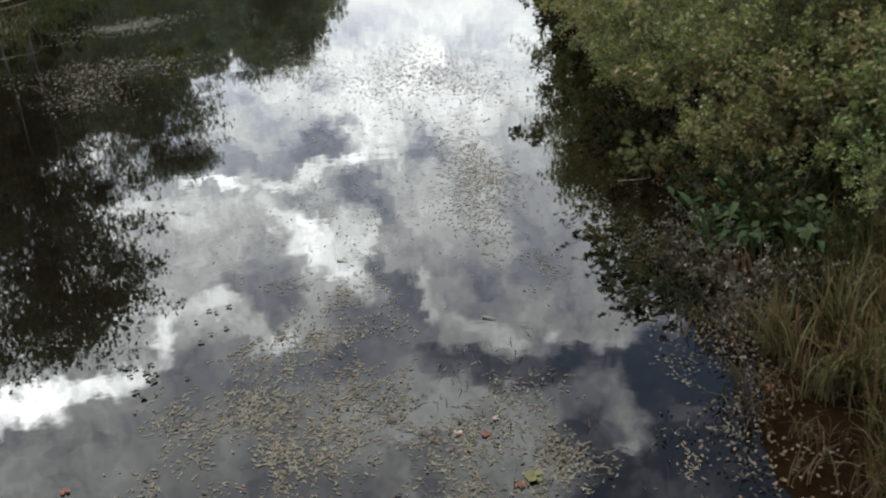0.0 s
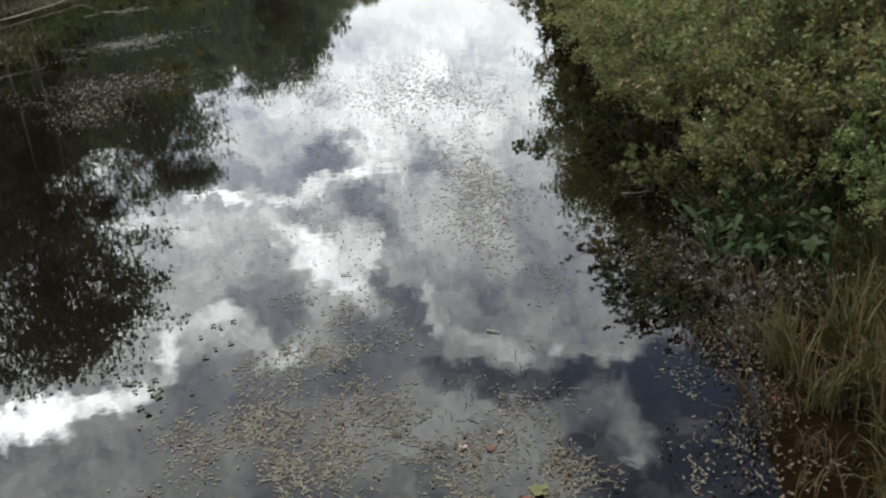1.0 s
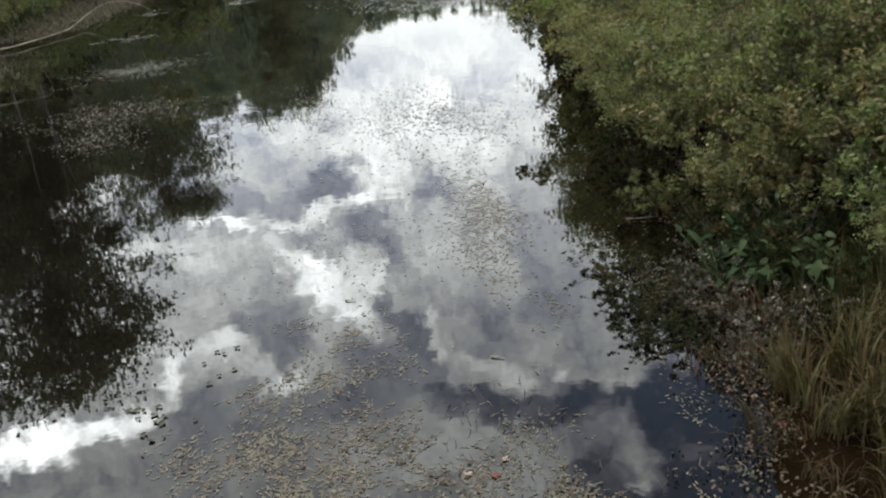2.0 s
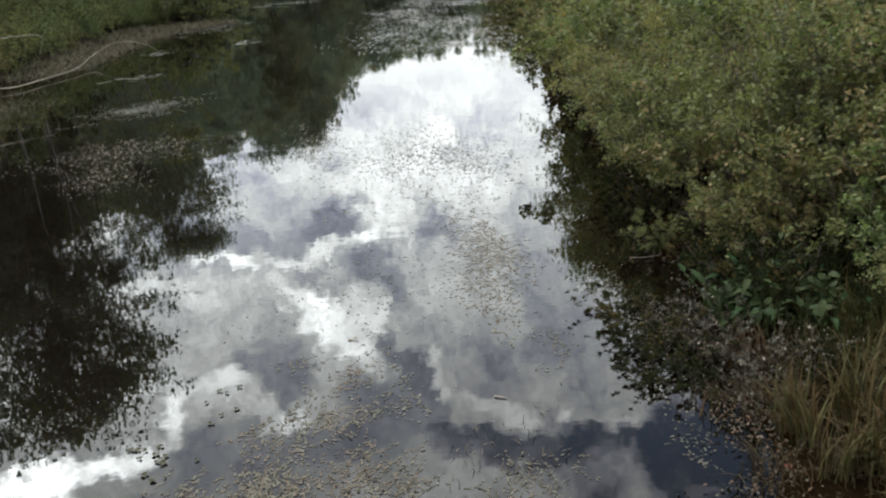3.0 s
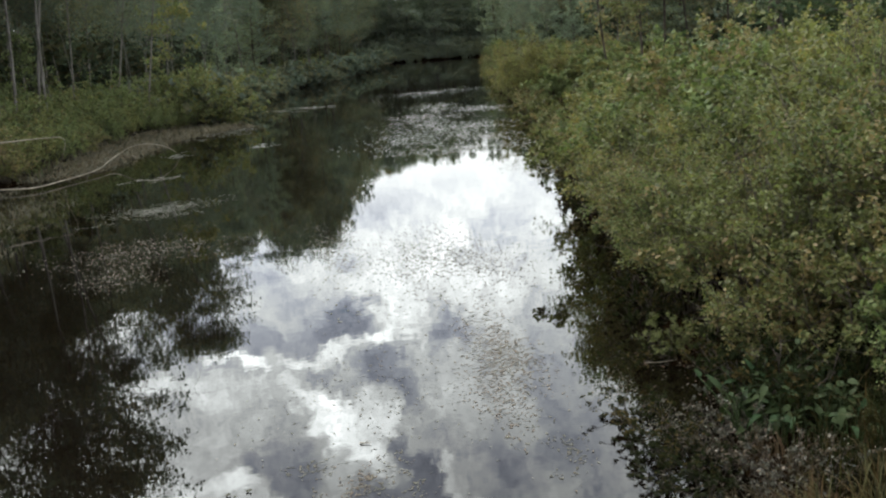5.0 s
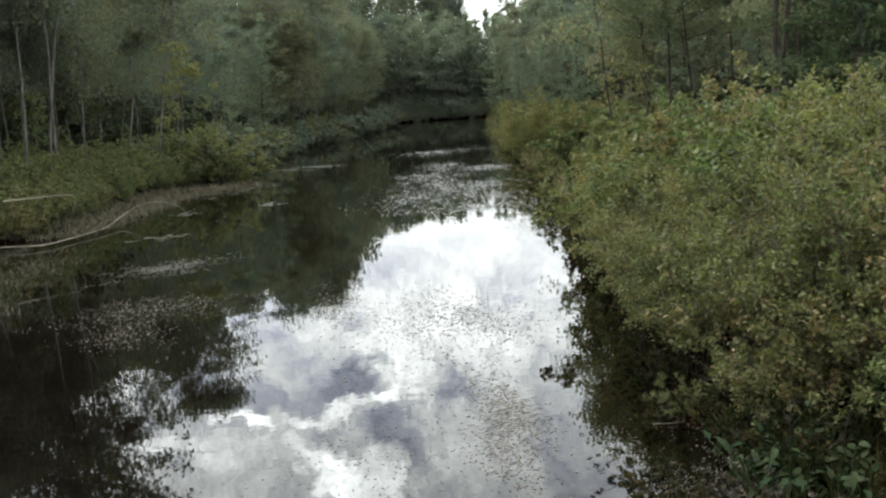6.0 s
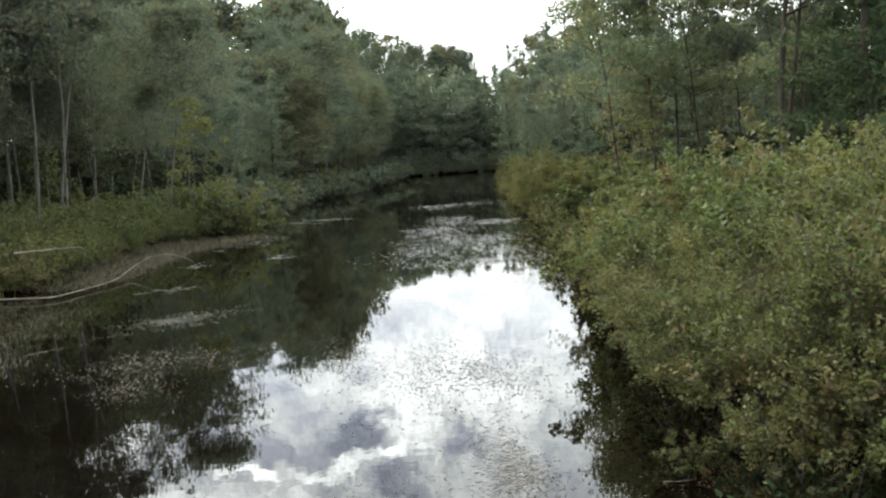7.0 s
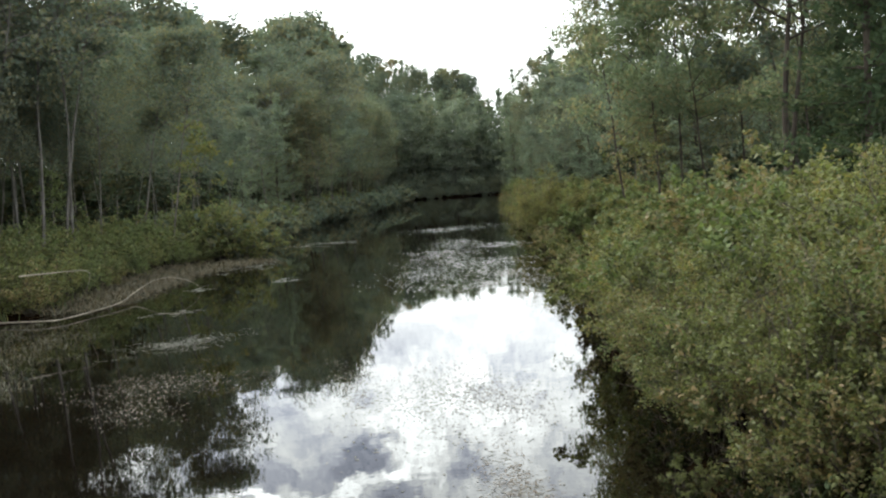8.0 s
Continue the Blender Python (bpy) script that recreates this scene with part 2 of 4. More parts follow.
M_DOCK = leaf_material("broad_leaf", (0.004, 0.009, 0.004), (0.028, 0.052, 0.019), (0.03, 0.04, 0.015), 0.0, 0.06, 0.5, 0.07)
M_SEDGE = leaf_material("sedge_blade", (0.008, 0.007, 0.003), (0.086, 0.080, 0.033), (0.070, 0.042, 0.018), 0.14, 0.15)
M_RUSH = leaf_material("withered_rush", (0.006, 0.004, 0.0024), (0.052, 0.039, 0.019), (0.06, 0.035, 0.018), 0.08, 0.15)
M_MEADOW = leaf_material("marsh_grass_blade", (0.03, 0.034, 0.012), (0.10, 0.10, 0.038), (0.12, 0.085, 0.035), 0.12, 0.2)
M_REED = leaf_material("dead_reed", (0.032, 0.030, 0.020), (0.115, 0.108, 0.076), (0.13, 0.10, 0.062), 0.05, 0.15)
M_PAD = leaf_material("floating_leaf", (0.012, 0.011, 0.008), (0.135, 0.126, 0.092), (0.10, 0.072, 0.05), 0.10, 0.1, 0.55, 0.18)
M_LILY = leaf_material("lily_leaf", (0.030, 0.030, 0.022), (0.120, 0.118, 0.090), (0.10, 0.07, 0.045), 0.02, 0.05, 0.32, 0.5)
# pale base puts some of the sky's gloss into the leaf colour
M_GLOSS_PALED = leaf_material("half_drowned_leaf", (0.006, 0.006, 0.004), (0.100, 0.098, 0.070), (0.10, 0.07, 0.045), 0.04, 0.1, 0.4, 0.3)
M_LITTER = leaf_material("leaf_litter", (0.012, 0.009, 0.006), (0.115, 0.098, 0.072), (0.12, 0.07, 0.048), 0.04, 0.1, 0.6)
M_BARK = bark_material("grey_bark", (0.055, 0.049, 0.043), (0.160, 0.148, 0.130))
M_BARK_D = bark_material("dark_bark", (0.028, 0.022, 0.018), (0.085, 0.07, 0.055))
M_DEAD = bark_material("weathered_wood", (0.13, 0.11, 0.085), (0.33, 0.29, 0.23))


def ground_material():
    mat, n = material("peaty_soil")
    place = n.add("ShaderNodeNewGeometry").outputs["Position"]
    big, small = n.noise(place, 0.35, 4.0), n.noise(place, 9.0, 5.0, 0.65)
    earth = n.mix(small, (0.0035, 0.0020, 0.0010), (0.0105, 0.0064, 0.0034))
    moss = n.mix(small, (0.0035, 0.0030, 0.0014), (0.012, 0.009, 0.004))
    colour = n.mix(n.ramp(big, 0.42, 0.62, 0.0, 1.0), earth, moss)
    finish(n, principled(n, colour, 1.0, small, 0.8, 0.05, 0.0).outputs[0])
    return mat


def water_material():
    mat, n = material("dark_still_water")
    place = n.add("ShaderNodeNewGeometry").outputs["Position"]
    wave = n.math("ADD", n.noise(place, 1.3, 2.0), n.math("MULTIPLY", n.noise(place, 6.0, 2.0), 0.25))
    murk = n.mix(n.noise(place, 0.5, 3.0), (0.0016, 0.0011, 0.0007), (0.0038, 0.0026, 0.0016))
    calm = n.ramp(n.noise(place, 0.22, 3.0), 0.40, 0.62, 0.008, 0.018)  # breaths of wind roughen it in patches
    body = principled(n, murk, calm, wave, 0.055, 0.02, 0.5)
    body.inputs["IOR"].default_value = 1.333
    finish(n, body.outputs[0])
    return mat


M_GROUND, M_WATER = ground_material(), water_material()

# ---------------------------------------------------------------- mesh helpers
rng = np.random.default_rng(7)


def quads(name, corners):
    """A mesh of loose faces from an array (faces, corners, 3)."""
    count, k = corners.shape[:2]
    me = bpy.data.meshes.new(name)
    me.vertices.add(k * count)
    me.vertices.foreach_set("co", np.ascontiguousarray(corners, dtype=np.float32).ravel())
    me.loops.add(k * count)
    me.loops.foreach_set("vertex_index", np.arange(k * count, dtype=np.int32))
    me.polygons.add(count)
    me.polygons.foreach_set("loop_start", np.arange(0, k * count, k, dtype=np.int32))
    me.update(calc_edges=True)
    return me


def unit(v):
    return v / np.maximum(np.linalg.norm(v, axis=-1, keepdims=True), 1e-9)


def leaf_quads(centres, length, width, up=0.6, along=None, fold=0.12, small=False):
    """Folded leaf blades round the given centres, mostly facing up."""
    count = len(centres)
    face = unit(rng.normal(size=(count, 3)) + (0, 0, up))
    aim = rng.normal(size=(count, 3)) if along is None else along + 0.5 * rng.normal(size=(count, 3))
    tip = unit(aim - (aim * face).sum(1, keepdims=True) * face)
    side = np.cross(face, tip)
    size = (rng.uniform(0.7, 1.3, count) * length)[:, None]
    wide = size * (width / length)
    rise = face * size * fold
    if small:  # far leaves: one pointed face each
        return np.stack([centres - tip * size / 2 + side * wide * 0.6, centres - tip * size * 0.4 - side * wide * 0.6, centres + tip * size * 0.6], 1)
    return np.stack([centres - tip * size / 2, centres + side * wide / 2 + rise + tip * size * 0.05,
                     centres + tip * size / 2, centres - side * wide / 2 + rise + tip * size * 0.05], 1)


def tubes(name, lines, sides=6):
    """One mesh of tapered tubes: each line is (points, radii)."""
    verts, faces = [], []
    for points, radii in lines:
        points = np.asarray(points, float)
        ways = unit(np.gradient(points, axis=0))
        ref = np.where(np.abs(ways[:, 2:]) > 0.9, (1.0, 0, 0), (0, 0, 1.0))
        a = unit(np.cross(ways, ref))
        b = np.cross(ways, a)
        first = len(verts)
        for p, u, v, r in zip(points, a, b, radii):
            for k in range(sides):
                w = 2 * math.pi * k / sides
                verts.append(tuple(p + r * (math.cos(w) * u + math.sin(w) * v)))
        for i in range(len(points) - 1):
            for k in range(sides):
                k2 = (k + 1) % sides
                faces.append((first + i * sides + k, first + i * sides + k2, first + (i + 1) * sides + k2, first + (i + 1) * sides + k))
        faces.append(tuple(first + (len(points) - 1) * sides + k for k in range(sides)))
    me = bpy.data.meshes.new(name)
    me.from_pydata(verts, [], faces)
    me.polygons.foreach_set("use_smooth", [True] * len(me.polygons))
    return me


def part(name, me, mat, parent=None, label=""):
    ob = new(name, me)
    me.materials.clear()
    me.materials.append(mat)
    ob.parent = parent
    return tagged(ob, label)


PLACED = set()


def place(proto, m):
    """Sets a prototype down the first time, a copy of it after that."""
    if proto.name not in PLACED:
        PLACED.add(proto.name)
        proto.matrix_basis = m
        return proto
    s = proto.scale
    return copy_thing(proto, m @ Matrix.Diagonal((1 / s[0], 1 / s[1], 1 / s[2], 1)))


def bent_line(start, way, length, steps, wobble, lift=0.0):
    """A wandering line from start; lift bends it up (or down)."""
    points, way = [np.array(start, float)], np.array(way, float)
    for _ in range(steps):
        way = unit(way + rng.normal(size=3) * wobble + (0, 0, lift))
        points.append(points[-1] + way * length / steps)
    return np.array(points)


# ---------------------------------------------------------------- plan of the river
LEFT = ([-60, 0, 20, 28.9, 30.5, 32.5, 37.7, 41, 44.5, 46.5, 48.5, 55, 73, 86, 93, 113, 150],
        [-15, -14.5, -14, -13.4, -12.8, -12.2, -12.4, -12.7, -12.3, -11.6, -10.9, -11.2, -11.4, -10.4, -8.6, -5.8, -5])
RIGHT = ([-60, 0, 4.8, 5.7, 6.5, 7.5, 9.0, 10.5, 14.8, 20, 29, 40, 58, 72, 115, 150],
         [2.4, 2.1, 1.95, 2.1, 2.15, 2.4, 2.6, 2.6, 2.8, 3.0, 3.8, 4.3, 4.5, 5.2, 7.3, 8])
RIVER_END = 141.0


def left_shore(y):
    return np.interp(y, *LEFT) + 0.18 * np.sin(1.7 * y) + 0.12 * np.sin(4.1 * y + 1)


def right_shore(y):
    return np.interp(y, *RIGHT) + 0.09 * np.sin(2.3 * y) + 0.07 * np.sin(5.3 * y + 2) + 0.04 * np.sin(13.1 * y) + 0.03 * np.sin(23.7 * y + 1)


def ground_height(x, y):
    x, y = np.asarray(x, float), np.asarray(y, float)
    inside = np.minimum(np.minimum(x - left_shore(y), right_shore(y) - x), RIVER_END - y)
    wet = -np.minimum(0.9, 0.45 * np.maximum(inside, 0))
    out = np.maximum(-inside, 0)
    dry = 0.16 * (1 - np.exp(-out / 1.1)) + 0.02 * np.minimum(out, 60)
    rough = 0.07 * np.sin(3.9 * x + 0.7 * y) * np.sin(1.3 * y - 0.4 * x) * np.minimum(out, 1)
    rise = 13 * np.clip((y - 210) / 120, 0, 1)  # the land climbs far behind the river's end
    return np.where(inside > 0, wet, dry + rough + rise)


def build_ground():
    xs = np.concatenate([[-2500, -900, -400, -200, -110, -75, -50], np.arange(-36, 0.1, 0.6), np.arange(0.6, 8, 0.3), np.arange(8.2, 36.1, 0.6), [50, 75, 110, 200, 400, 900, 2500]])
    ys = np.concatenate([[-2500, -900, -400, -150, -80, -50], np.arange(-30, 1, 0.8), np.arange(1.2, 24, 0.35), np.arange(24.4, 152.1, 0.8), [165, 185, 210, 240, 270, 300, 330, 500, 1000, 2800]])
    gx, gy = np.meshgrid(xs, ys)
    gz = ground_height(gx, gy)
    nx, ny = len(xs), len(ys)
    verts = np.stack([gx, gy, gz], -1).reshape(-1, 3)
    idx = np.arange(nx * ny).reshape(ny, nx)
    faces = np.stack([idx[:-1, :-1], idx[:-1, 1:], idx[1:, 1:], idx[1:, :-1]], -1).reshape(-1, 4)
    me = bpy.data.meshes.new("ground")
    me.from_pydata(verts.tolist(), [], faces.tolist())
    me.polygons.foreach_set("use_smooth", [True] * len(me.polygons))
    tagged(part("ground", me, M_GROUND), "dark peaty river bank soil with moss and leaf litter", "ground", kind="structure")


def build_water():
    me = bpy.data.meshes.new("water")
    me.from_pydata([(-18, -70, 0), (12, -70, 0), (12, 147, 0), (-18, 147, 0)], [], [(0, 1, 2, 3)])
    tagged(part("water", me, M_WATER), "still dark brown river water mirroring clouds and trees", "water", kind="structure")


build_ground()
build_water()

# ---------------------------------------------------------------- trees
def broadleaf(name, height, base, radius, limbs, leaves, leaf, leaf_mat, bark, label, lean=0.0, twigs=True, share=0.30, girth=1.0):
    """A tree with one tapered trunk, limbs and a ragged crown of separate leaves."""
    tree = tagged(new(name), label, "tree")
    tree.empty_display_size = 0.3
    way = unit(np.array([lean, lean * 0.3, 1.0]))
    trunk = bent_line((0, 0, -0.2), way, height * 0.97, 9, 0.035, 0.02)
    r0 = height * 0.0047 * girth
    part("trunk", tubes("trunk", [(trunk, r0 * np.linspace(1, 0.12, 10) * np.array([1.35] + [1] * 9))], 8), bark, tree)
    lines, seeds = [], []
    for k in range(limbs):
        f = base + (0.97 - base) * (k + rng.uniform(0, 0.9)) / limbs
        at = np.array([np.interp(f * 9, range(10), trunk[:, i]) for i in range(3)])
        turn = 2.4 * k + rng.normal() * 0.5
        g = (f - base) / (1 - base)
        reach = radius * (0.55 + 0.75 * math.sin(math.pi * min(1, 0.2 + 0.75 * g))) * rng.uniform(0.7, 1.05) * (1.05 - 0.6 * g ** 3)
        climb = rng.uniform(0.15, 0.6) + 0.7 * g
        line = bent_line(at, unit(np.array([math.cos(turn), math.sin(turn), climb])), reach, 5, 0.14, 0.05)
        lines.append((line, r0 * 0.34 * (1.1 - 0.6 * g) * np.linspace(1, 0.15, 6)))
        for _ in range(4):
            u = rng.uniform(0.35, 1.0)
            q = np.array([np.interp(u * 5, range(6), line[:, i]) for i in range(3)])
            twig = bent_line(q, unit(rng.normal(size=3) + (0, 0, 0.25)), reach * 0.38, 3, 0.25, 0.0)
            if twigs:
                lines.append((twig[::3], (r0 * 0.10, r0 * 0.04)))
            seeds.append(twig[1:])
        seeds.append(line[2:])
    tagged(part("limb_framework", tubes("limb_framework", lines, 4 if twigs else 3), bark, tree), kind="stuff")
    seeds = np.concatenate(seeds)
    seeds = seeds[rng.random(len(seeds)) < share]
    pick = seeds[rng.integers(0, len(seeds), leaves)]
    puff = radius * 0.125
    centres = pick + rng.normal(size=(leaves, 3)).clip(-1.8, 1.8) * (puff, puff, puff * 0.5)
    part("crown", quads("crown", leaf_quads(centres, leaf, leaf * 0.8, small=True)), leaf_mat, tree)
    return tree


def pine(name, height, radius, leaves, label, spray=0.34, needles=M_PINE):
    """A conifer with whorls of level branches carrying needle sprays."""
    tree = tagged(new(name), label, "tree")
    trunk = bent_line((0, 0, -0.2), (0, 0, 1), height, 9, 0.015)
    r0 = height * 0.011
    part("trunk", tubes("trunk", [(trunk, r0 * np.linspace(1, 0.08, 10))], 8), M_BARK_D, tree)
    lines, seeds, ways = [], [], []
    levels = int(height / (0.55 if radius > 2.6 else 0.5))
    for k in range(levels):
        f = min(0.985, 0.12 + 0.87 * (k + rng.uniform(-0.5, 0.5)) / levels)
        at = np.array([np.interp(f * 9, range(10), trunk[:, i]) for i in range(3)])
        for j in range(4):
            turn = 2 * math.pi * (j + rng.uniform(-0.3, 0.3)) / 4 + 1.3 * k
            reach = radius * (1.06 - f) ** (0.8 if radius > 2.6 else 0.55) * rng.uniform(0.3, 1.3)
            line = bent_line(at, unit(np.array([math.cos(turn), math.sin(turn), rng.uniform(-0.1, 0.3) + 0.9 * f ** 2])), reach, 4, 0.08, 0.03)
            lines.append((line, r0 * 0.2 * np.linspace(1, 0.2, 5)))
            for u in np.linspace(0.2, 1, 2 + int(9 * reach / radius)):
                seeds.append([np.interp(u * 4, range(5), line[:, i]) for i in range(3)])
                ways.append(unit(line[-1] - line[0]))
    tagged(part("limb_framework", tubes("limb_framework", [(a[::2], b[::2]) for a, b in lines], 3), M_BARK_D, tree), kind="stuff")
    for u in np.linspace(0.84, 1.0, 10):  # the leader
        seeds.append([np.interp(u * 9, range(10), trunk[:, i]) for i in range(3)])
        ways.append((0, 0, 1))
    seeds, ways = np.array(seeds), np.array(ways)
    pick = rng.integers(0, len(seeds), leaves)
    slim = np.clip(1.4 - seeds[pick][:, 2:] / height, 0.42, 1.0)  # sprays draw in towards the tip
    centres = seeds[pick] + rng.normal(size=(leaves, 3)) * (0.24, 0.24, 0.14) * slim
    part("crown", quads("crown", leaf_quads(centres, spray, spray * 0.36, 0.5, ways[pick], small=True)), needles, tree)
    return tree


rng = np.random.default_rng(11)
TREES = [
    broadleaf("maple_tree", 12.0, 0.34, 2.7, 30, 6800, 0.135, M_MAPLE, M_BARK, "slender maple with dull green and yellowing leaves on the wooded bank", share=0.42),
    broadleaf("maple_tree", 12.0, 0.26, 3.0, 32, 6600, 0.155, M_DARK, M_BARK_D, "full leafy dark green tree on the wooded bank", share=0.42),
    broadleaf("birch_tree", 12.0, 0.56, 2.3, 24, 5400, 0.118, M_DARK, M_BARK, "thin pale-trunked tree with high sparse green crown", share=0.40),
    broadleaf("oak_tree", 12.0, 0.22, 3.4, 34, 8000, 0.145, M_MAPLE, M_BARK_D, "broad olive green tree with low limbs near water", share=0.42),
    broadleaf("leaning_tree", 12.0, 0.40, 2.4, 22, 4800, 0.15, M_DARK, M_BARK, "leaning grey-trunked tree with green crown over the bank", 0.16),
    broadleaf("tall_tree", 12.0, 0.54, 2.3, 22, 2900, 0.122, M_DARK, M_BARK, "tall bare-stemmed tree with a leafy crown high above the bank", share=0.20),
    broadleaf("ash_tree", 12.0, 0.35, 2.8, 28, 7600, 0.12, M_ASH, M_BARK_D, "airy light green tree with a thin dark trunk", share=0.24),
]
BACK_TREES = [
    broadleaf("forest_tree", 12.0, 0.12, 3.0, 26, 2400, 0.265, M_DARK, M_BARK_D, "dense dark green forest tree standing deep in the wood", twigs=False, share=0.6),
    broadleaf("forest_tree", 12.0, 0.20, 2.6, 24, 2300, 0.26, M_MAPLE, M_BARK, "dull green forest tree standing deep in the wood", twigs=False, share=0.6),
    broadleaf("forest_tree", 12.0, 0.46, 2.6, 20, 2200, 0.255, M_DARK, M_BARK, "tall straight forest tree with a green crown", twigs=False, share=0.6),
    broadleaf("willow_tree", 12.0, 0.10, 3.0, 28, 4000, 0.21, M_HAZE_LEAF, M_BARK, "tree with haze in its pale leaf colour, head of river", twigs=False, share=0.6),
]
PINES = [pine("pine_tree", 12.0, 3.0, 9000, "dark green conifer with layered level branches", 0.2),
         pine("pine_tree", 12.0, 2.5, 3000, "ragged pine among the leafy trees, haze in its needle colour", 0.26, M_HAZY_PINE)]
SAPLING = broadleaf("sapling", 5.0, 0.22, 1.2, 18, 1300, 0.10, M_HERB, M_BARK, "young yellow-green sapling at the forest edge", share=0.2)
UMBRELLA = broadleaf("flat_topped_sapling", 4.0, 0.80, 1.0, 12, 700, 0.085, M_SHRUB, M_BARK_D, "slim dark-stemmed sapling with a flat green top in the marsh")
steady, rng = rng, np.random.default_rng(37)
TREES.append(broadleaf("stout_tree", 12.0, 0.50, 2.6, 18, 3200, 0.125, M_DARK, M_BARK_D, "stout dark-trunked tree with a high open crown in the marsh", share=0.20, girth=1.9))
rng = steady

SKYLINE = ([-60, -24, -17, -13.1, -11.4, -9.8, -8.2, -6.6, -5, -3.9, -2.2, -0.7, 1.9, 3, 4.5, 6.9, 9, 9.8, 12, 17, 21.5, 60],
           [26, 20, 14, 9.8, 8.9, 8.7, 9.0, 9.4, 8.0, 6.7, 6.4, 6.0, 5.6, 4.4, 5.6, 6.4, 7.2, 9, 13, 7.2, 7.0, 20])
# the same line as the water mirrors it
MIRRORED = ([-60, -25, -22, -20, -18, -14.5, -13.4, -12.5, -9.2, -8.6, -7.8, -7.0, -5, -4.1, -3, -2, 4, 6.6, 7.5, 9, 10, 60],
            [30, 20.5, 17.5, 16, 15.2, 13.6, 11.2, 10.3, 10.3, 12.3, 12.3, 10.0, 9.0, 8.4, 7.8, 7.4, 7.4, 8.1, 9.1, 11, 20, 30])


def skyline_height(x, y):
    """How high a tree may be at a place, by the line of tree tops against the sky and by its mirror image."""
    far, limits = math.hypot(x, y), []
    for aside in (-2.0, 0.0, 2.0):
        azimuth = math.degrees(math.atan2(x + aside, y))
        limits.append(EYE + far * math.tan(radians(np.interp(azimuth, *SKYLINE))))
        limits.append(far * math.tan(radians(np.interp(azimuth, *MIRRORED))) - EYE)
    return max(min(limits), 3.0)


def plant(proto, x, y, height, turn, own, lean=0.0):
    s = height / own
    place(proto, pose(x, y, float(ground_height(x, y)), 0, lean, 0) @ pose(0, 0, 0, 0, 0, turn) @ Matrix.Diagonal((s, s, s, 1)))


def polar(azimuth, far):
    return far * math.sin(radians(azimuth)), far * math.cos(radians(azimuth))


# trees that shape the skyline and its mirror image: azimuth, distance, height, kind
LEFT_EDGE = [
    (-27.5, 38, 15, 5), (-25.6, 40, 14.6, 5), (-22.9, 42, 13.2, 5), (-22.2, 42, 12.2, 5), (-24.6, 37, 15, 5), (-21.9, 38, 15, 5),
    (-20.7, 38, 13.2, 5), (-20.8, 39, 14.2, 5), (-23.2, 40, 15.2, 5), (-15.4, 50, 11.9, 2), (-12.4, 58, 10.6, 2), (-12.2, 92, 17, 5),
    (-13.4, 80, 16, 2), (-17.0, 50, 11.8, 2), (-19.0, 47, 11.0, 2),
]
RIVER_BEND = [
    (-11.4, 97, 18, 2), (-10.2, 95, 17.4, 0), (-9.6, 93, 16.6, 2), (-8.4, 92, 16.8, 0), (-6.2, 96, 17.2, 0), (-4.9, 112, 17.4, 2),
    (-3.4, 130, 17.6, 0), (-10.9, 94, 17.2, 2), (-9.2, 92, 15, 2), (-7.6, 89, 17.5, 3), (-6.9, 88, 17.8, 0), (-5.6, 104, 18, 1),
    (-4.4, 118, 17.6, 3), (-2.2, 146, 19.4, 1),
]
RIGHT_MARSH = [
    (10.8, 45, 12.5, 6), (12.6, 44, 14, 6), (13.8, 46, 15, 6), (15.4, 43, 13, 6), (19.3, 34, 14.5, 7), (19.5, 34.5, 13.5, 7),
    (20.4, 42, 13.5, 4), (21, 39, 12.5, 6), (17.2, 46, 13.5, 6),
]
for azimuth, far, tall, kind in LEFT_EDGE + RIVER_BEND + RIGHT_MARSH:
    if azimuth < -19:
        far, tall = far * 1.12, tall * 1.12
    x, y = polar(azimuth, far)
    if -13.5 < azimuth < 9:
        tall = min(tall, skyline_height(x, y))
    plant(TREES[kind], x, y, tall, rng.uniform(0, 360) if kind != 4 else 200, 12.0, 3.5 if azimuth < -12 else 3.0 if azimuth == 19.5 else -0.5 if kind == 7 else (-2.5 if azimuth > 9 else 0))
for azimuth, far, tall in [(-6.2, 92, 15.4), (-8.3, 94, 17.0), (-9.9, 88, 15.6), (-14.0, 62, 12.8), (-5.2, 116, 15.0), (-7.0, 90, 14.6)]:
    x, y = polar(azimuth, far)
    plant(TREES[5], x, y, tall, rng.uniform(0, 360), 12.0)
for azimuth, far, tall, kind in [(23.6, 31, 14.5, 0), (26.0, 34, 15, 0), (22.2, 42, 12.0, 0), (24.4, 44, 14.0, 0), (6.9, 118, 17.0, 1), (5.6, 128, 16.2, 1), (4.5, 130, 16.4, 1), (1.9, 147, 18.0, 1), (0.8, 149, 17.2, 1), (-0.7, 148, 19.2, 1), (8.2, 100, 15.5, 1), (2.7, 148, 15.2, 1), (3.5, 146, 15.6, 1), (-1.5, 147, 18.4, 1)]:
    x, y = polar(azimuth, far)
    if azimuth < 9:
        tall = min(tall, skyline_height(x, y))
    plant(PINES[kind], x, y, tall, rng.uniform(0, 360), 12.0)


def scatter(count, area, gap, seed):
    """Random places at least gap apart for which area(x, y) holds."""
    local, found = random.Random(seed), []
    for _ in range(count * 60):
        x, y = area["x0"] + local.random() * area["dx"], area["y0"] + local.random() * area["dy"]
        if area["ok"](x, y) and all((x - a) ** 2 + (y - b) ** 2 > gap * gap for a, b in found):
            found.append((x, y))
            if len(found) == count:
                break
    return found


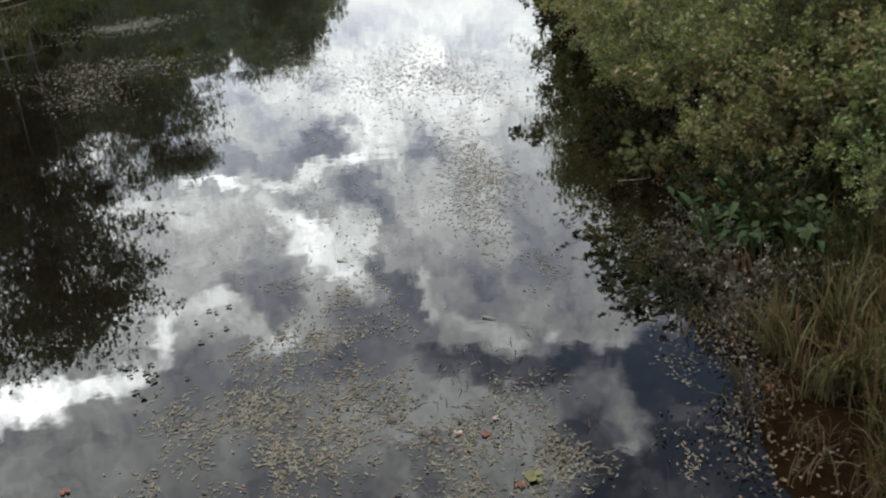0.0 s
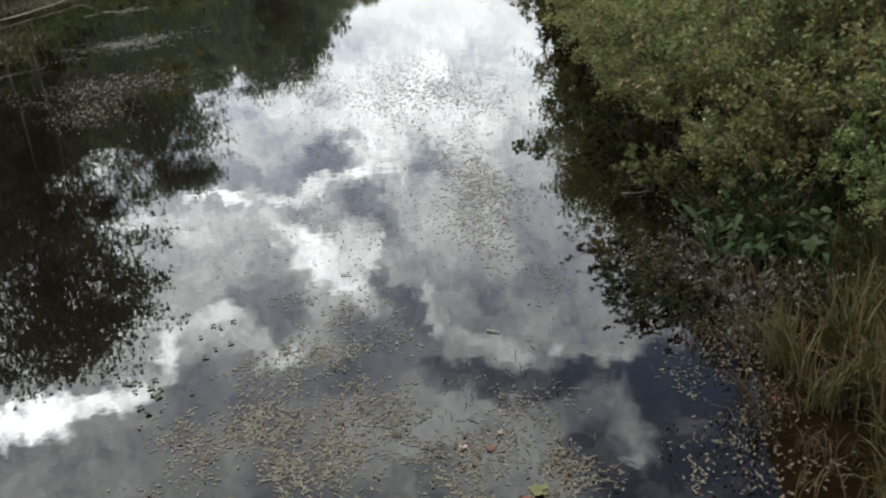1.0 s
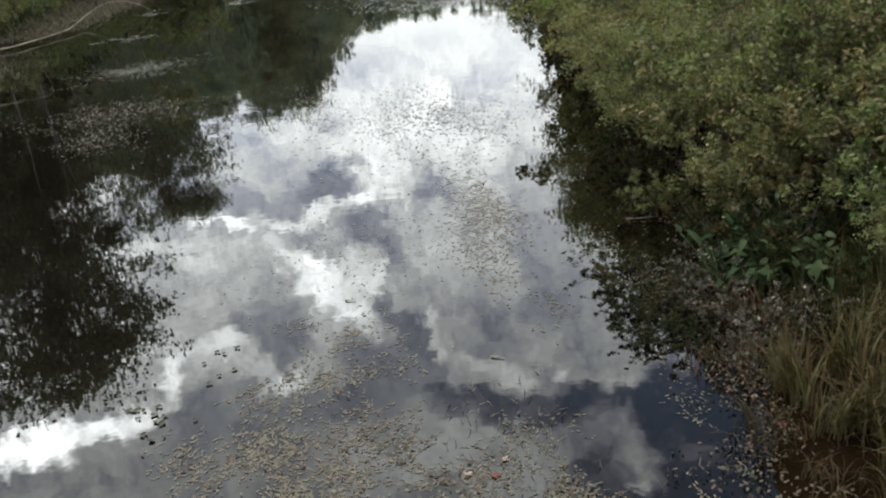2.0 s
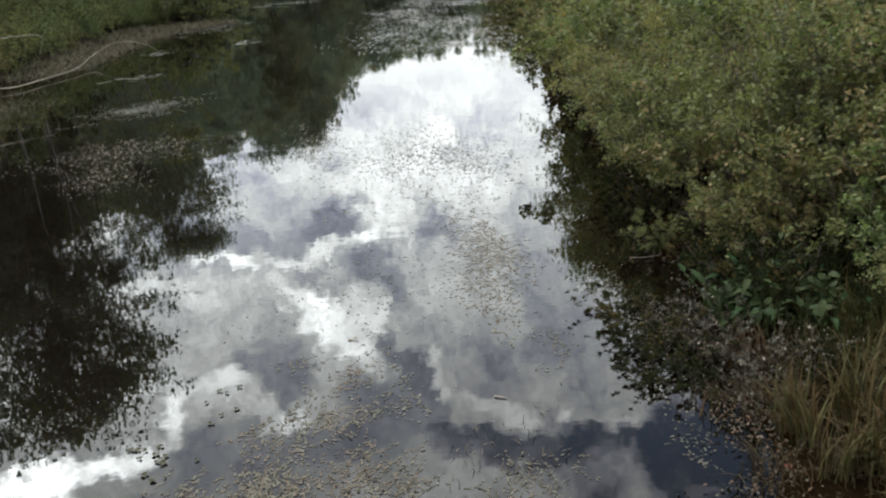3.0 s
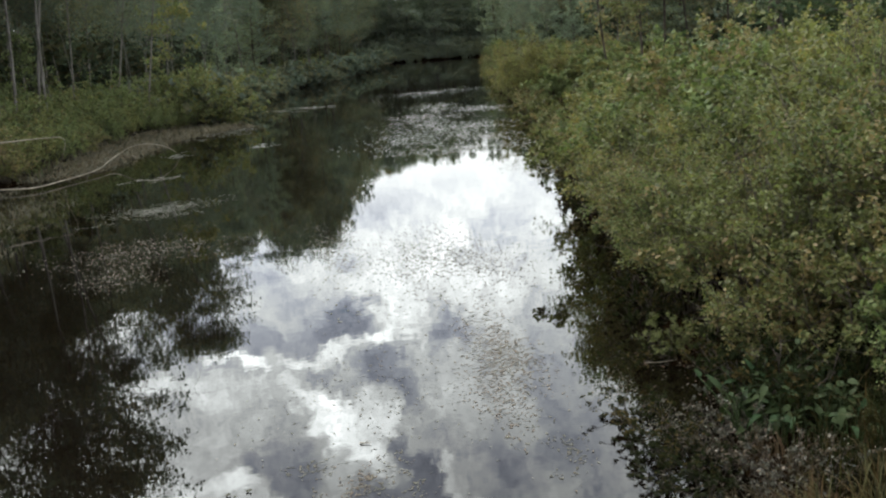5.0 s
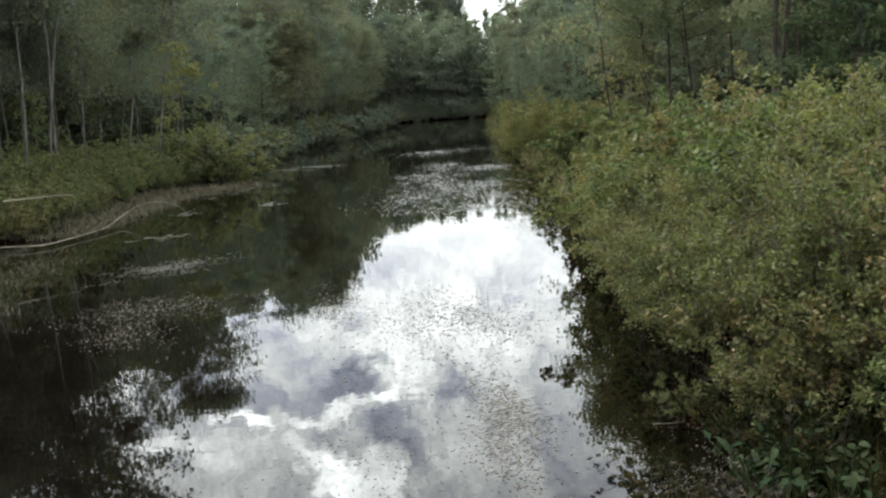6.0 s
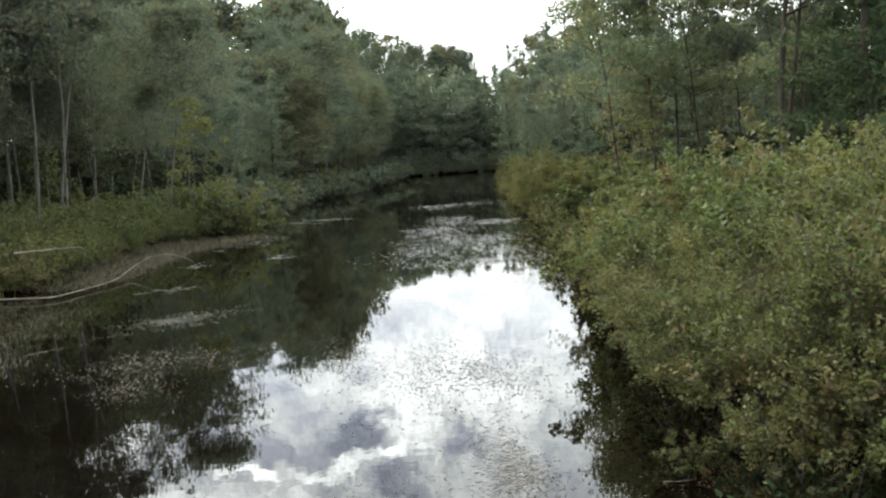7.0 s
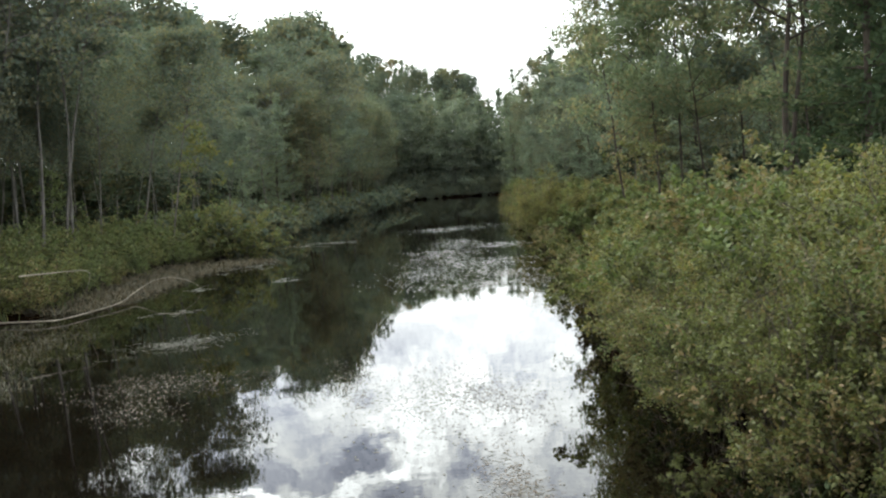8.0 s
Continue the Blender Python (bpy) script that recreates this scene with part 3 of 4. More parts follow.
WOODS = [
    dict(x0=-40, dx=40, y0=24, dy=26, ok=lambda x, y: -10 < x - left_shore(y) < -4.5 and x / y > -0.65),
    dict(x0=-40, dx=40, y0=52, dy=88, ok=lambda x, y: -8 < x - left_shore(y) < -2.0),
    dict(x0=-65, dx=65, y0=24, dy=118, ok=lambda x, y: -30 < x - left_shore(y) < -8.0 and x / y > -0.75),
    dict(x0=-26, dx=54, y0=142.5, dy=18, ok=lambda x, y: True),
    dict(x0=4, dx=45, y0=38, dy=104, ok=lambda x, y: (9 if y < 80 else 2.5) < x - right_shore(y) < 14 and x / y < 0.6),
    dict(x0=4, dx=60, y0=36, dy=106, ok=lambda x, y: 13 < x - right_shore(y) < 40 and x / y < 0.7),
]
pickers = random.Random(3)
for row, (area, count, gap) in enumerate(zip(WOODS, (54, 38, 52, 62, 28, 40), (1.35, 2.3, 3.2, 2.3, 2.8, 3.5))):
    for x, y in scatter(count, area, gap, 11):
        tall = min(pickers.uniform(12, 18), skyline_height(x, y) * pickers.uniform(0.84, 1.0))
        turn = pickers.uniform(0, 360)
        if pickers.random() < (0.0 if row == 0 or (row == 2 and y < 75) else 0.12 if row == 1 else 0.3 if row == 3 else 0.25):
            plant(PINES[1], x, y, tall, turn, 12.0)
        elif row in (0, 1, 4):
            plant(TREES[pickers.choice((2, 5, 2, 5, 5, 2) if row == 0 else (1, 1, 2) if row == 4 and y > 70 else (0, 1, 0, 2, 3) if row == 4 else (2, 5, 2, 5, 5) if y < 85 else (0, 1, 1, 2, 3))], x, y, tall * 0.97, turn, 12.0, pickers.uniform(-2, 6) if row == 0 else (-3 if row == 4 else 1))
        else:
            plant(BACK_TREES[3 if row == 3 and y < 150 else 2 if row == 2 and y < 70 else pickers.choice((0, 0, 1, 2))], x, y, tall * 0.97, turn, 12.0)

# tall trees on the rise behind the river's end
for bearing in [-14.2 + 0.5 * k for k in range(48)] + [-9.0 + 0.45 * k for k in range(26)]:
    azimuth, far = bearing + pickers.uniform(-0.2, 0.2), pickers.uniform(165, 205)
    if -5 < azimuth < 6.5:
        far += 175
    x, y = polar(azimuth, far)
    tall = (EYE + far * math.tan(radians(np.interp(azimuth, *SKYLINE)))) * pickers.uniform(0.92 if -9 < azimuth < 2.5 else 0.80, 1.06) - float(ground_height(x, y))
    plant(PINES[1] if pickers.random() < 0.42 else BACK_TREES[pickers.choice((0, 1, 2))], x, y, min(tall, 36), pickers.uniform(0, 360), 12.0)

for k in range(24):  # the wood behind the left bank
    azimuth, far = -26.0 + 0.52 * k + pickers.uniform(-0.2, 0.2), pickers.uniform(128, 152)
    x, y = polar(azimuth, far)
    plant(BACK_TREES[pickers.choice((0, 1, 2))], x, y, pickers.uniform(25, 30), pickers.uniform(0, 360), 12.0)

for k in range(9):  # a denser stand behind the right marsh
    azimuth, far = 11.5 + 1.25 * k + pickers.uniform(-0.3, 0.3), pickers.uniform(58, 72)
    x, y = polar(azimuth, far)
    plant(BACK_TREES[pickers.choice((0, 1))], x, y, pickers.uniform(8.0, 10.5), pickers.uniform(0, 360), 12.0)

# unseen trees added behind and beside the camera to block low sky light
UNSEEN_AROUND = [dict(x0=8, dx=14, y0=-16, dy=19, ok=lambda x, y: x > 0.62 * y + 4), dict(x0=-26, dx=52, y0=-34, dy=14, ok=lambda x, y: True),
          dict(x0=-32, dx=13, y0=-16, dy=36, ok=lambda x, y: x < -0.75 * y - 4)]
for area, count in zip(UNSEEN_AROUND, (10, 10, 10)):
    for x, y in scatter(count, area, 3.0, 17):
        plant(BACK_TREES[pickers.choice((0, 1))], x, y, pickers.uniform(9, 13), pickers.uniform(0, 360), 12.0)

# ---------------------------------------------------------------- shrubs
def shrub(name, height, radius, leaves, leaf, mat, label, shoots=24, twigs=True, jitter=0.032, clear=0.08):
    """A many-stemmed bush: stems fan out of one root, leaves sit along them and on the upright shoots."""
    bush = tagged(new(name), label, "shrub")
    lines, seeds, ways = [], [], []
    for k in range(shoots):
        turn, lean = 2.4 * k, math.sqrt((k + 0.5) / shoots)
        way = unit(np.array([math.cos(turn) * lean * radius, math.sin(turn) * lean * radius, height * (1.05 - 0.45 * lean ** 2)]))
        long = math.hypot(lean * radius, height * (1.0 - 0.35 * lean ** 2)) * rng.uniform(0.85, 1.12)
        line = bent_line((0.12 * math.cos(turn), 0.12 * math.sin(turn), -0.1), way, long, 6, 0.10, 0.02 - 0.05 * lean)
        if clear < 0.2 or lean < 0.8:
            lines.append((line[::2], 0.016 * np.linspace(1, 0.2, 4)))
        for _ in range(5):
            u = rng.uniform(0.25, 1.0)
            q = np.array([np.interp(u * 6, range(7), line[:, i]) for i in range(3)])
            twig = bent_line(q, unit(rng.normal(size=3) + (math.cos(turn) * lean, math.sin(turn) * lean, 0.5)), 0.28 * height, 3, 0.2, 0.05)
            if twigs and twig[:, 2].min() > (clear + 0.06) * height:
                lines.append((twig[::3], (0.006, 0.003)))
            for v in np.linspace(0.1, 1.0, 7):
                seeds.append([np.interp(v * 3, range(4), twig[:, i]) for i in range(3)])
        for v in np.linspace(0.3, 1.0, 12):
            seeds.append([np.interp(v * 6, range(7), line[:, i]) for i in range(3)])
    tagged(part("stem_framework", tubes("stem_framework", lines, 3), M_BARK_D, bush), kind="stuff")
    seeds = np.array(seeds)
    seeds = seeds[seeds[:, 2] > clear * height]
    tufts = seeds[rng.random(len(seeds)) < 0.17]
    centres = tufts[rng.integers(0, len(tufts), leaves)] + rng.normal(size=(leaves, 3)) * jitter * height
    centres[:, 2] = np.maximum(centres[:, 2], 0.05)
    part("foliage", quads("foliage", leaf_quads(centres, leaf, leaf * (0.55 if twigs else 0.75), 0.9, small=not twigs)), mat, bush)
    return bush


rng = np.random.default_rng(23)
NEAR_SHRUBS = [shrub("riverside_shrub", 2.4, 1.15, 7200, 0.063, M_SHRUB, "dense riverside shrub with olive and bronze leaves", 24, clear=0.30),
               shrub("riverside_shrub", 2.4, 0.85, 6000, 0.063, M_SHRUB_G, "bushy green shrub with upright leafy shoots", 18, clear=0.28),
               shrub("yellow_shrub", 2.4, 0.95, 7000, 0.060, M_SHRUB_Y, "yellow-green leafy shrub on the river bank", 18, clear=0.28)]
LOW_SHRUBS = [shrub("low_shrub", 1.3, 0.75, 3000, 0.060, M_SHRUB, "low spreading shrub with olive and rusty leaves by the water", 16, clear=0.30),
              shrub("low_shrub", 1.3, 0.60, 2500, 0.060, M_SHRUB_G, "low bushy green shrub by the water", 14, clear=0.25),
              shrub("low_shrub", 1.3, 0.65, 2500, 0.060, M_SHRUB_Y, "low yellow-green shrub by the water", 14, clear=0.25)]
TALL_SHRUBS = [shrub("tall_shrub", 3.4, 0.95, 5200, 0.085, M_SHRUB_G, "tall green shrub with upright leafy shoots above the bank", 16),
               shrub("tall_shrub", 3.4, 1.05, 5200, 0.085, M_SHRUB_Y, "tall yellow-green shrub with upright leafy shoots", 18)]
MID_SHRUBS = [shrub("riverside_shrub", 2.4, 1.2, 6800, 0.076, M_SHRUB, "dense riverside shrub with olive and bronze leaves", 20, False),
              shrub("riverside_shrub", 2.4, 0.9, 6000, 0.076, M_SHRUB_G, "bushy green shrub with upright leafy shoots", 16, False),
              shrub("yellow_shrub", 2.4, 1.0, 6000, 0.076, M_SHRUB_Y, "yellow-green leafy shrub on the river bank", 16, False)]
FAR_SHRUBS = [shrub("bank_shrub", 1.6, 1.1, 1350, 0.135, M_HERB, "low rounded green shrub on the marshy bank", 16, False),
              shrub("bank_shrub", 1.6, 1.2, 1300, 0.135, M_SHRUB, "low olive brown shrub on the marshy bank", 16, False),
              shrub("dark_bank_shrub", 1.6, 1.2, 850, 0.23, M_DARK, "dark green shrub overhanging the water's edge", 16, False)]

LEFT_SHRUBS = [shrub("marsh_shrub", 2.4, 1.35, 2300, 0.10, M_HERB, "rounded yellow-green shrub on the marshy wooded bank", 22, False),
               shrub("marsh_shrub", 2.4, 1.25, 2100, 0.10, M_SHRUB, "rounded olive brown shrub on the marshy wooded bank", 20, False)]
UNDERGROWTH = [shrub("forest_bush", 1.6, 1.2, 700, 0.21, M_SHADE_TINT, "green bush with the wood's shade in its leaf colour", 9, False),
               shrub("willow_bush", 1.6, 1.2, 1500, 0.13, M_HAZE_LEAF, "bush with haze in its pale leaf colour, head of river", 12, False),
               shrub("forest_bush", 1.6, 1.2, 1900, 0.085, M_SHADE_TINT, "green bush with the wood's shade in its leaf colour", 12, False)]

hedge = random.Random(5)
near_area = dict(x0=2, dx=12, y0=8.8, dy=17.5, ok=lambda x, y: (0.45 if y < 13 else 0.2 if y < 16 else 0.55) < x - right_shore(y) < 6.5 and not (y < 10.4 and x < 3.9 - 0.4 * (y - 8.8)))
for x, y in scatter(70, near_area, 0.98, 2):
    inland = x - right_shore(y)
    tall = (1.0 + 2.0 * min(1, inland / 3.0)) * hedge.uniform(0.55, 1.1)
    if inland > 2.5 and y > 15 and tall < 1.9:
        continue
    low = y < 15 and tall < 1.75
    proto = (LOW_SHRUBS if low else NEAR_SHRUBS if y < 15 else MID_SHRUBS)[hedge.choice((0, 0, 0, 0, 1, 1, 1, 2))]
    plant(proto, x, y, tall, hedge.uniform(0, 360), 1.3 if low else 2.4)
for x, y, tall, kind in [(3.85, 10.3, 2.2, 0), (4.4, 10.9, 2.6, 1), (3.7, 11.6, 2.0, 1), (4.9, 10.0, 2.3, 0), (5.4, 10.8, 2.6, 1), (3.5, 12.8, 1.9, 0)]:
    plant(NEAR_SHRUBS[kind], x, y, tall, hedge.uniform(0, 360), 2.4)
plant(LOW_SHRUBS[0], 2.45, 10.2, 0.5, 40, 1.3)
for x, y, tall, kind in [(3.1, 11.7, 1.6, 0), (3.0, 13.0, 1.8, 1), (3.2, 14.4, 2.0, 0), (3.4, 15.8, 2.0, 2)]:
    plant(NEAR_SHRUBS[kind], x, y, tall, hedge.uniform(0, 360), 2.4)
for x, y, tall, kind in [(3.5, 17.2, 2.1, 0), (3.7, 18.8, 2.1, 1), (3.9, 20.5, 2.1, 2), (4.1, 22.4, 2.0, 0), (4.3, 24.4, 1.9, 1)]:
    plant(MID_SHRUBS[kind], x, y, tall, hedge.uniform(0, 360), 2.4)
for x, y, tall, kind in [(3.9, 8.9, 1.3, 0), (4.5, 8.6, 1.5, 1), (5.1, 8.9, 1.7, 0), (4.2, 7.9, 1.0, 1), (4.9, 7.9, 1.3, 1), (3.9, 7.3, 0.8, 1), (4.6, 7.2, 1.0, 1), (3.2, 9.3, 1.1, 0), (4.4, 6.5, 0.8, 1), (5.1, 6.9, 1.1, 1), (3.5, 9.9, 1.4, 0)]:
    plant(LOW_SHRUBS[kind], x, y, tall, hedge.uniform(0, 360), 1.3)  # bushy growth behind the broad leaves
for x, y, tall, kind in [(5.4, 13.6, 2.9, 2), (6.1, 13.0, 3.5, 1), (6.6, 14.6, 3.8, 2), (7.0, 12.8, 3.9, 1), (7.3, 14.0, 3.9, 2)]:
    plant(TALL_SHRUBS[kind - 1], x, y, tall * 0.86, hedge.uniform(0, 360), 3.4)  # tall upright shoots
right_area = dict(x0=3, dx=24, y0=26, dy=100, ok=lambda x, y: 1.3 < x - right_shore(y) < 9)
for x, y in scatter(95, right_area, 1.8, 8):
    inland = x - right_shore(y)
    plant(FAR_SHRUBS[1 if hedge.random() < 0.45 else 0], x, y, (1.2 + 0.7 * min(1, inland / 2)) * hedge.uniform(0.8, 1.25), hedge.uniform(0, 360), 1.6)
for k in range(58):  # a skirt of low growth hides both shores
    y = 24 + 1.5 * k
    plant(FAR_SHRUBS[1], float(right_shore(y)) + hedge.uniform(0.1, 0.6), y, hedge.uniform(0.6, 1.1), hedge.uniform(0, 360), 1.6)
    y = 50 + 1.55 * k
    plant(FAR_SHRUBS[2], float(left_shore(y)) - hedge.uniform(-0.55, 0.35), y, hedge.uniform(0.7, 2.6), hedge.uniform(0, 360), 1.6)
for x, y, tall, turn in [(-9.9, 49.3, 2.9, 40), (-11.2, 49.0, 3.0, 140), (-12.4, 50.0, 2.9, 80)]:
    plant(LEFT_SHRUBS[0], x, y, tall, turn, 2.4)
for x, y, tall in [(4.7, 50.0, 2.8), (5.6, 50.4, 3.3), (6.5, 50.0, 2.8), (5.1, 48.6, 2.3)]:
    plant(NEAR_SHRUBS[2], x, y, tall, hedge.uniform(0, 360), 2.4)  # a yellowing bush that leans out over the water
left_near = dict(x0=-21, dx=15, y0=20, dy=30, ok=lambda x, y: -5.5 < x - left_shore(y) < -0.5)
for x, y in scatter(105, left_near, 1.05, 14):
    inland = float(left_shore(y)) - x
    plant(LEFT_SHRUBS[0 if hedge.random() < 0.8 else 1], x, y, (1.35 + 0.36 * min(3.0, inland)) * hedge.uniform(0.75, 1.12), hedge.uniform(0, 360), 2.4)
left_area = dict(x0=-24, dx=22, y0=49, dy=92, ok=lambda x, y: -6.5 < x - left_shore(y) < -0.3)
for x, y in scatter(80, left_area, 1.7, 4):
    proto = FAR_SHRUBS[2] if hedge.random() < 0.7 else FAR_SHRUBS[0 if hedge.random() < 0.75 else 1]
    plant(proto, x, y, hedge.uniform(1.35, 2.3), hedge.uniform(0, 360), 1.6)
end_area = dict(x0=-10, dx=24, y0=140.4, dy=4, ok=lambda x, y: True)
deep = [dict(x0=-24, dx=50, y0=150, dy=12, ok=lambda x, y: True), dict(x0=8, dx=50, y0=40, dy=105, ok=lambda x, y: 11 < x - right_shore(y) < 20),
        dict(x0=-50, dx=45, y0=30, dy=112, ok=lambda x, y: -15 < x - left_shore(y) < -9)]
deep.append(dict(x0=12, dx=34, y0=85, dy=70, ok=lambda x, y: x - right_shore(y) > 8.5 and x / y < 0.34))
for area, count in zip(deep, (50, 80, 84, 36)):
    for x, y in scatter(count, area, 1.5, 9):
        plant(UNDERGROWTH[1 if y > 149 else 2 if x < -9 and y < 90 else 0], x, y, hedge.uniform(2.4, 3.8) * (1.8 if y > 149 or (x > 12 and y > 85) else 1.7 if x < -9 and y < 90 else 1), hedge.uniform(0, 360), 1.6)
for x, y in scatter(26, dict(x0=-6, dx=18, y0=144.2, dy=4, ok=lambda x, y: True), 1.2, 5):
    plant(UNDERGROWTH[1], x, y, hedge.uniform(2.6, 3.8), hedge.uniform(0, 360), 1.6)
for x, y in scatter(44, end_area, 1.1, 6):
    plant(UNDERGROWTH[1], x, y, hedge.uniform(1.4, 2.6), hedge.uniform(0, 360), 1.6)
for x, y, tall in [(-12.2, 50.5, 7.4), (-16.5, 42, 5.0), (-18.5, 38, 4.6)]:
    plant(SAPLING, x, y, tall, hedge.uniform(0, 360), 5.0)

plant(UMBRELLA, 7.4, 33.4, 4.0, 0, 4.0)

# ---------------------------------------------------------------- low plants
def weed_edge(y):
    """Where the open water ends and the weedy, half-drowned margin begins."""
    return np.interp(y, [4.2, 6, 8, 10.5], [2.0, 2.25, 2.45, 2.4])


def reed_edge(y):
    """The outer edge of the flattened reeds, with a spit that runs out over the water."""
    return np.interp(y, [26, 30, 32, 37, 41, 44.5, 46.3, 47.2, 48], [-12.6, -11.6, -10.9, -10.6, -10.6, -9.6, -7.9, -8.2, -9.9])


def blade_quads(feet, height, width, lean, droop=0.5, steps=4, per=1):
    """Grass blades: narrow strips that rise from their feet and bow over; the blades of one tuft share a lean."""
    count = len(feet)
    turn = rng.uniform(0, 2 * math.pi, count)
    if per > 1:
        turn = np.repeat(rng.uniform(0, 2 * math.pi, count // per + 1), per)[:count] + rng.normal(0, 0.75, count)
    out = np.stack([np.cos(turn), np.sin(turn), np.zeros(count)], 1)
    side = np.stack([-np.sin(turn), np.cos(turn), np.zeros(count)], 1)
    tall = height * rng.uniform(0.55, 1.25, count)[:, None]
    tilt = lean * rng.uniform(0.2, 1.6, count)[:, None]
    rows = []
    for k in range(steps + 1):
        u = k / steps
        mid = feet + out * tall * tilt * u ** 1.8 + np.array([0, 0, 1.0]) * tall * (u - droop * tilt * u ** 3)
        half = side * width * 0.5 * (1 - u) ** 0.6
        rows.append((mid - half, mid + half))
    return np.concatenate([np.stack([rows[k][0], rows[k][1], rows[k + 1][1], rows[k + 1][0]], 1) for k in range(steps)])


def joined_blades(name, me):
    """Welds the strips of each blade, so that a blade is one island."""
    bm = bmesh.new()
    bm.from_mesh(me)
    bmesh.ops.remove_doubles(bm, verts=bm.verts, dist=0.0004)
    bm.to_mesh(me)
    bm.free()
    return me


def tufted(count, x0, x1, y0, y1, ok, spread, per):
    """Feet of blades in tufts over a stretch of the plan."""
    hubs = np.stack([rng.uniform(x0, x1, count), rng.uniform(y0, y1, count)], 1)
    hubs = hubs[[bool(ok(x, y)) for x, y in hubs]]
    feet = np.repeat(hubs, per, 0) + rng.normal(size=(len(hubs) * per, 2)) * spread
    return np.column_stack([feet, np.maximum(ground_height(feet[:, 0], feet[:, 1]), -0.05) - 0.02])


def grass(name, label, feet, height, width, lean, mat, per=1):
    me = joined_blades(name, quads(name, blade_quads(feet, height, width, lean, per=per)))
    return tagged(part(name, me, mat), label, "grass", kind="stuff")


rng = np.random.default_rng(41)


def tufts(name, mat, label, group, blades, spread, height, width, lean, spots):
    """Separate tufts: five kinds, each set down many times over the given spots (x, y, height)."""
    kinds = []
    for k in range(5):
        feet = np.column_stack([rng.normal(size=(blades, 2)) * spread, np.zeros(blades)])
        me = joined_blades(name, quads(name, blade_quads(feet, height, width, lean, per=blades)))
        kinds.append(tagged(part(name, me, mat), label, name.split("_")[-2], group))
    local = random.Random(31)
    for x, y, tall in spots:
        plant(local.choice(kinds), x, y, tall, local.uniform(0, 360), height)


def spread_spots(count, x0, x1, y0, y1, ok, low, high, seed):
    local = random.Random(seed)
    spots = [(local.uniform(x0, x1), local.uniform(y0, y1), local.uniform(low, high)) for _ in range(count)]
    return [(x, y, tall) for x, y, tall in spots if ok(x, y)]


tufts("sedge_tuft", M_SEDGE, "tuft of straw and olive sedge leaning over the muddy edge", "sedge tufts on the river edge", 28, 0.05, 0.42, 0.015, 0.5,
      spread_spots(340, 2.1, 5.2, 3.8, 7.5, lambda x, y: (0.12 if y > 5.1 else 0.34) < x - weed_edge(y) < 2.4 and math.sin(3.1 * x + 1.3 * y) + math.sin(2.2 * y - 1.7 * x) > -0.35, 0.30, 0.52, 31))
tufts("rush_tuft", M_RUSH, "short withered brown rush tuft standing in the mud", "rush tufts in the mud", 15, 0.07, 0.24, 0.010, 0.8,
      spread_spots(250, 1.8, 4.2, 3.6, 7.6, lambda x, y: (-0.12 if y > 5.3 else 0.2) < x - right_shore(y) < 1.6, 0.16, 0.30, 32))
# this sedge takes the shade-darkened leaf colour of the water's edge
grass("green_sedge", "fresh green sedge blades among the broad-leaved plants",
      tufted(190, 2.6, 6.0, 6.6, 9.6, lambda x, y: 0.45 < x - weed_edge(y) < 3.4, 0.10, 20), 0.5, 0.014, 0.6, M_EDGE_SHADE, 20)
grass("water_sprout", "thin pale pondweed tips standing just above the water",
      tufted(170, -0.1, 1.9, 4.5, 6.9, lambda x, y: x < 0.9 or (y < 5.6 and x * 7 % 1 < 0.3), 0.06, 5), 0.13, 0.012, 0.7, M_PAD)
grass("reed_stubble", "pale dead reed stems standing in shallow water by the bank",
      tufted(330, -14, -7.6, 17, 29, lambda x, y: x < -8.4 - 0.33 * max(0, y - 22.5) and x > -14, 0.2, 14), 0.26, 0.018, 0.9, M_REED)
grass("reed_mat", "flattened pale dead reeds along the river bank",
      tufted(2100, -14, -6.0, 26, 48, lambda x, y: y > 31 and left_shore(y) - 0.8 < x < reed_edge(y), 0.25, 16), 0.40, 0.035, 1.5, M_REED)
grass("bank_grass", "olive grass covering the wooded bank between the shrubs",
      tufted(1000, -22, -4, 18, 140, lambda x, y: -8 < x - left_shore(y) < -0.4, 0.3, 14), 0.6, 0.035, 0.6, M_HERB)
grass("meadow_grass", "olive brown marsh grass between the riverside shrubs",
      tufted(800, 3, 24, 24, 110, lambda x, y: 0.5 < x - right_shore(y) < 15, 0.3, 14), 0.7, 0.035, 0.6, M_MEADOW)


def blade_leaf(length, width, bow):
    """A broad arrow-shaped leaf blade with a folded midrib, base at the origin, pointing along +x."""
    rows = [(0.0, 0.10), (0.12, 0.75), (0.3, 1.0), (0.55, 0.85), (0.8, 0.45), (1.0, 0.02)]
    verts, faces = [], []
    for u, w in rows:
        z = -bow * u * u * length
        verts += [(u * length, w * width / 2, z + 0.14 * w * width), (u * length, 0, z), (u * length, -w * width / 2, z + 0.14 * w * width)]
    for k in range(len(rows) - 1):
        a = 3 * k
        faces += [(a, a + 1, a + 4, a + 3), (a + 1, a + 2, a + 5, a + 4)]
    me = bpy.data.meshes.new("leaf")
    me.from_pydata(verts, [], faces)
    me.polygons.foreach_set("use_smooth", [True] * len(faces))
    me.materials.append(M_DOCK)
    return me


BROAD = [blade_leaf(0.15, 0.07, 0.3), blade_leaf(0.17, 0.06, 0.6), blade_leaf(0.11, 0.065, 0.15)]


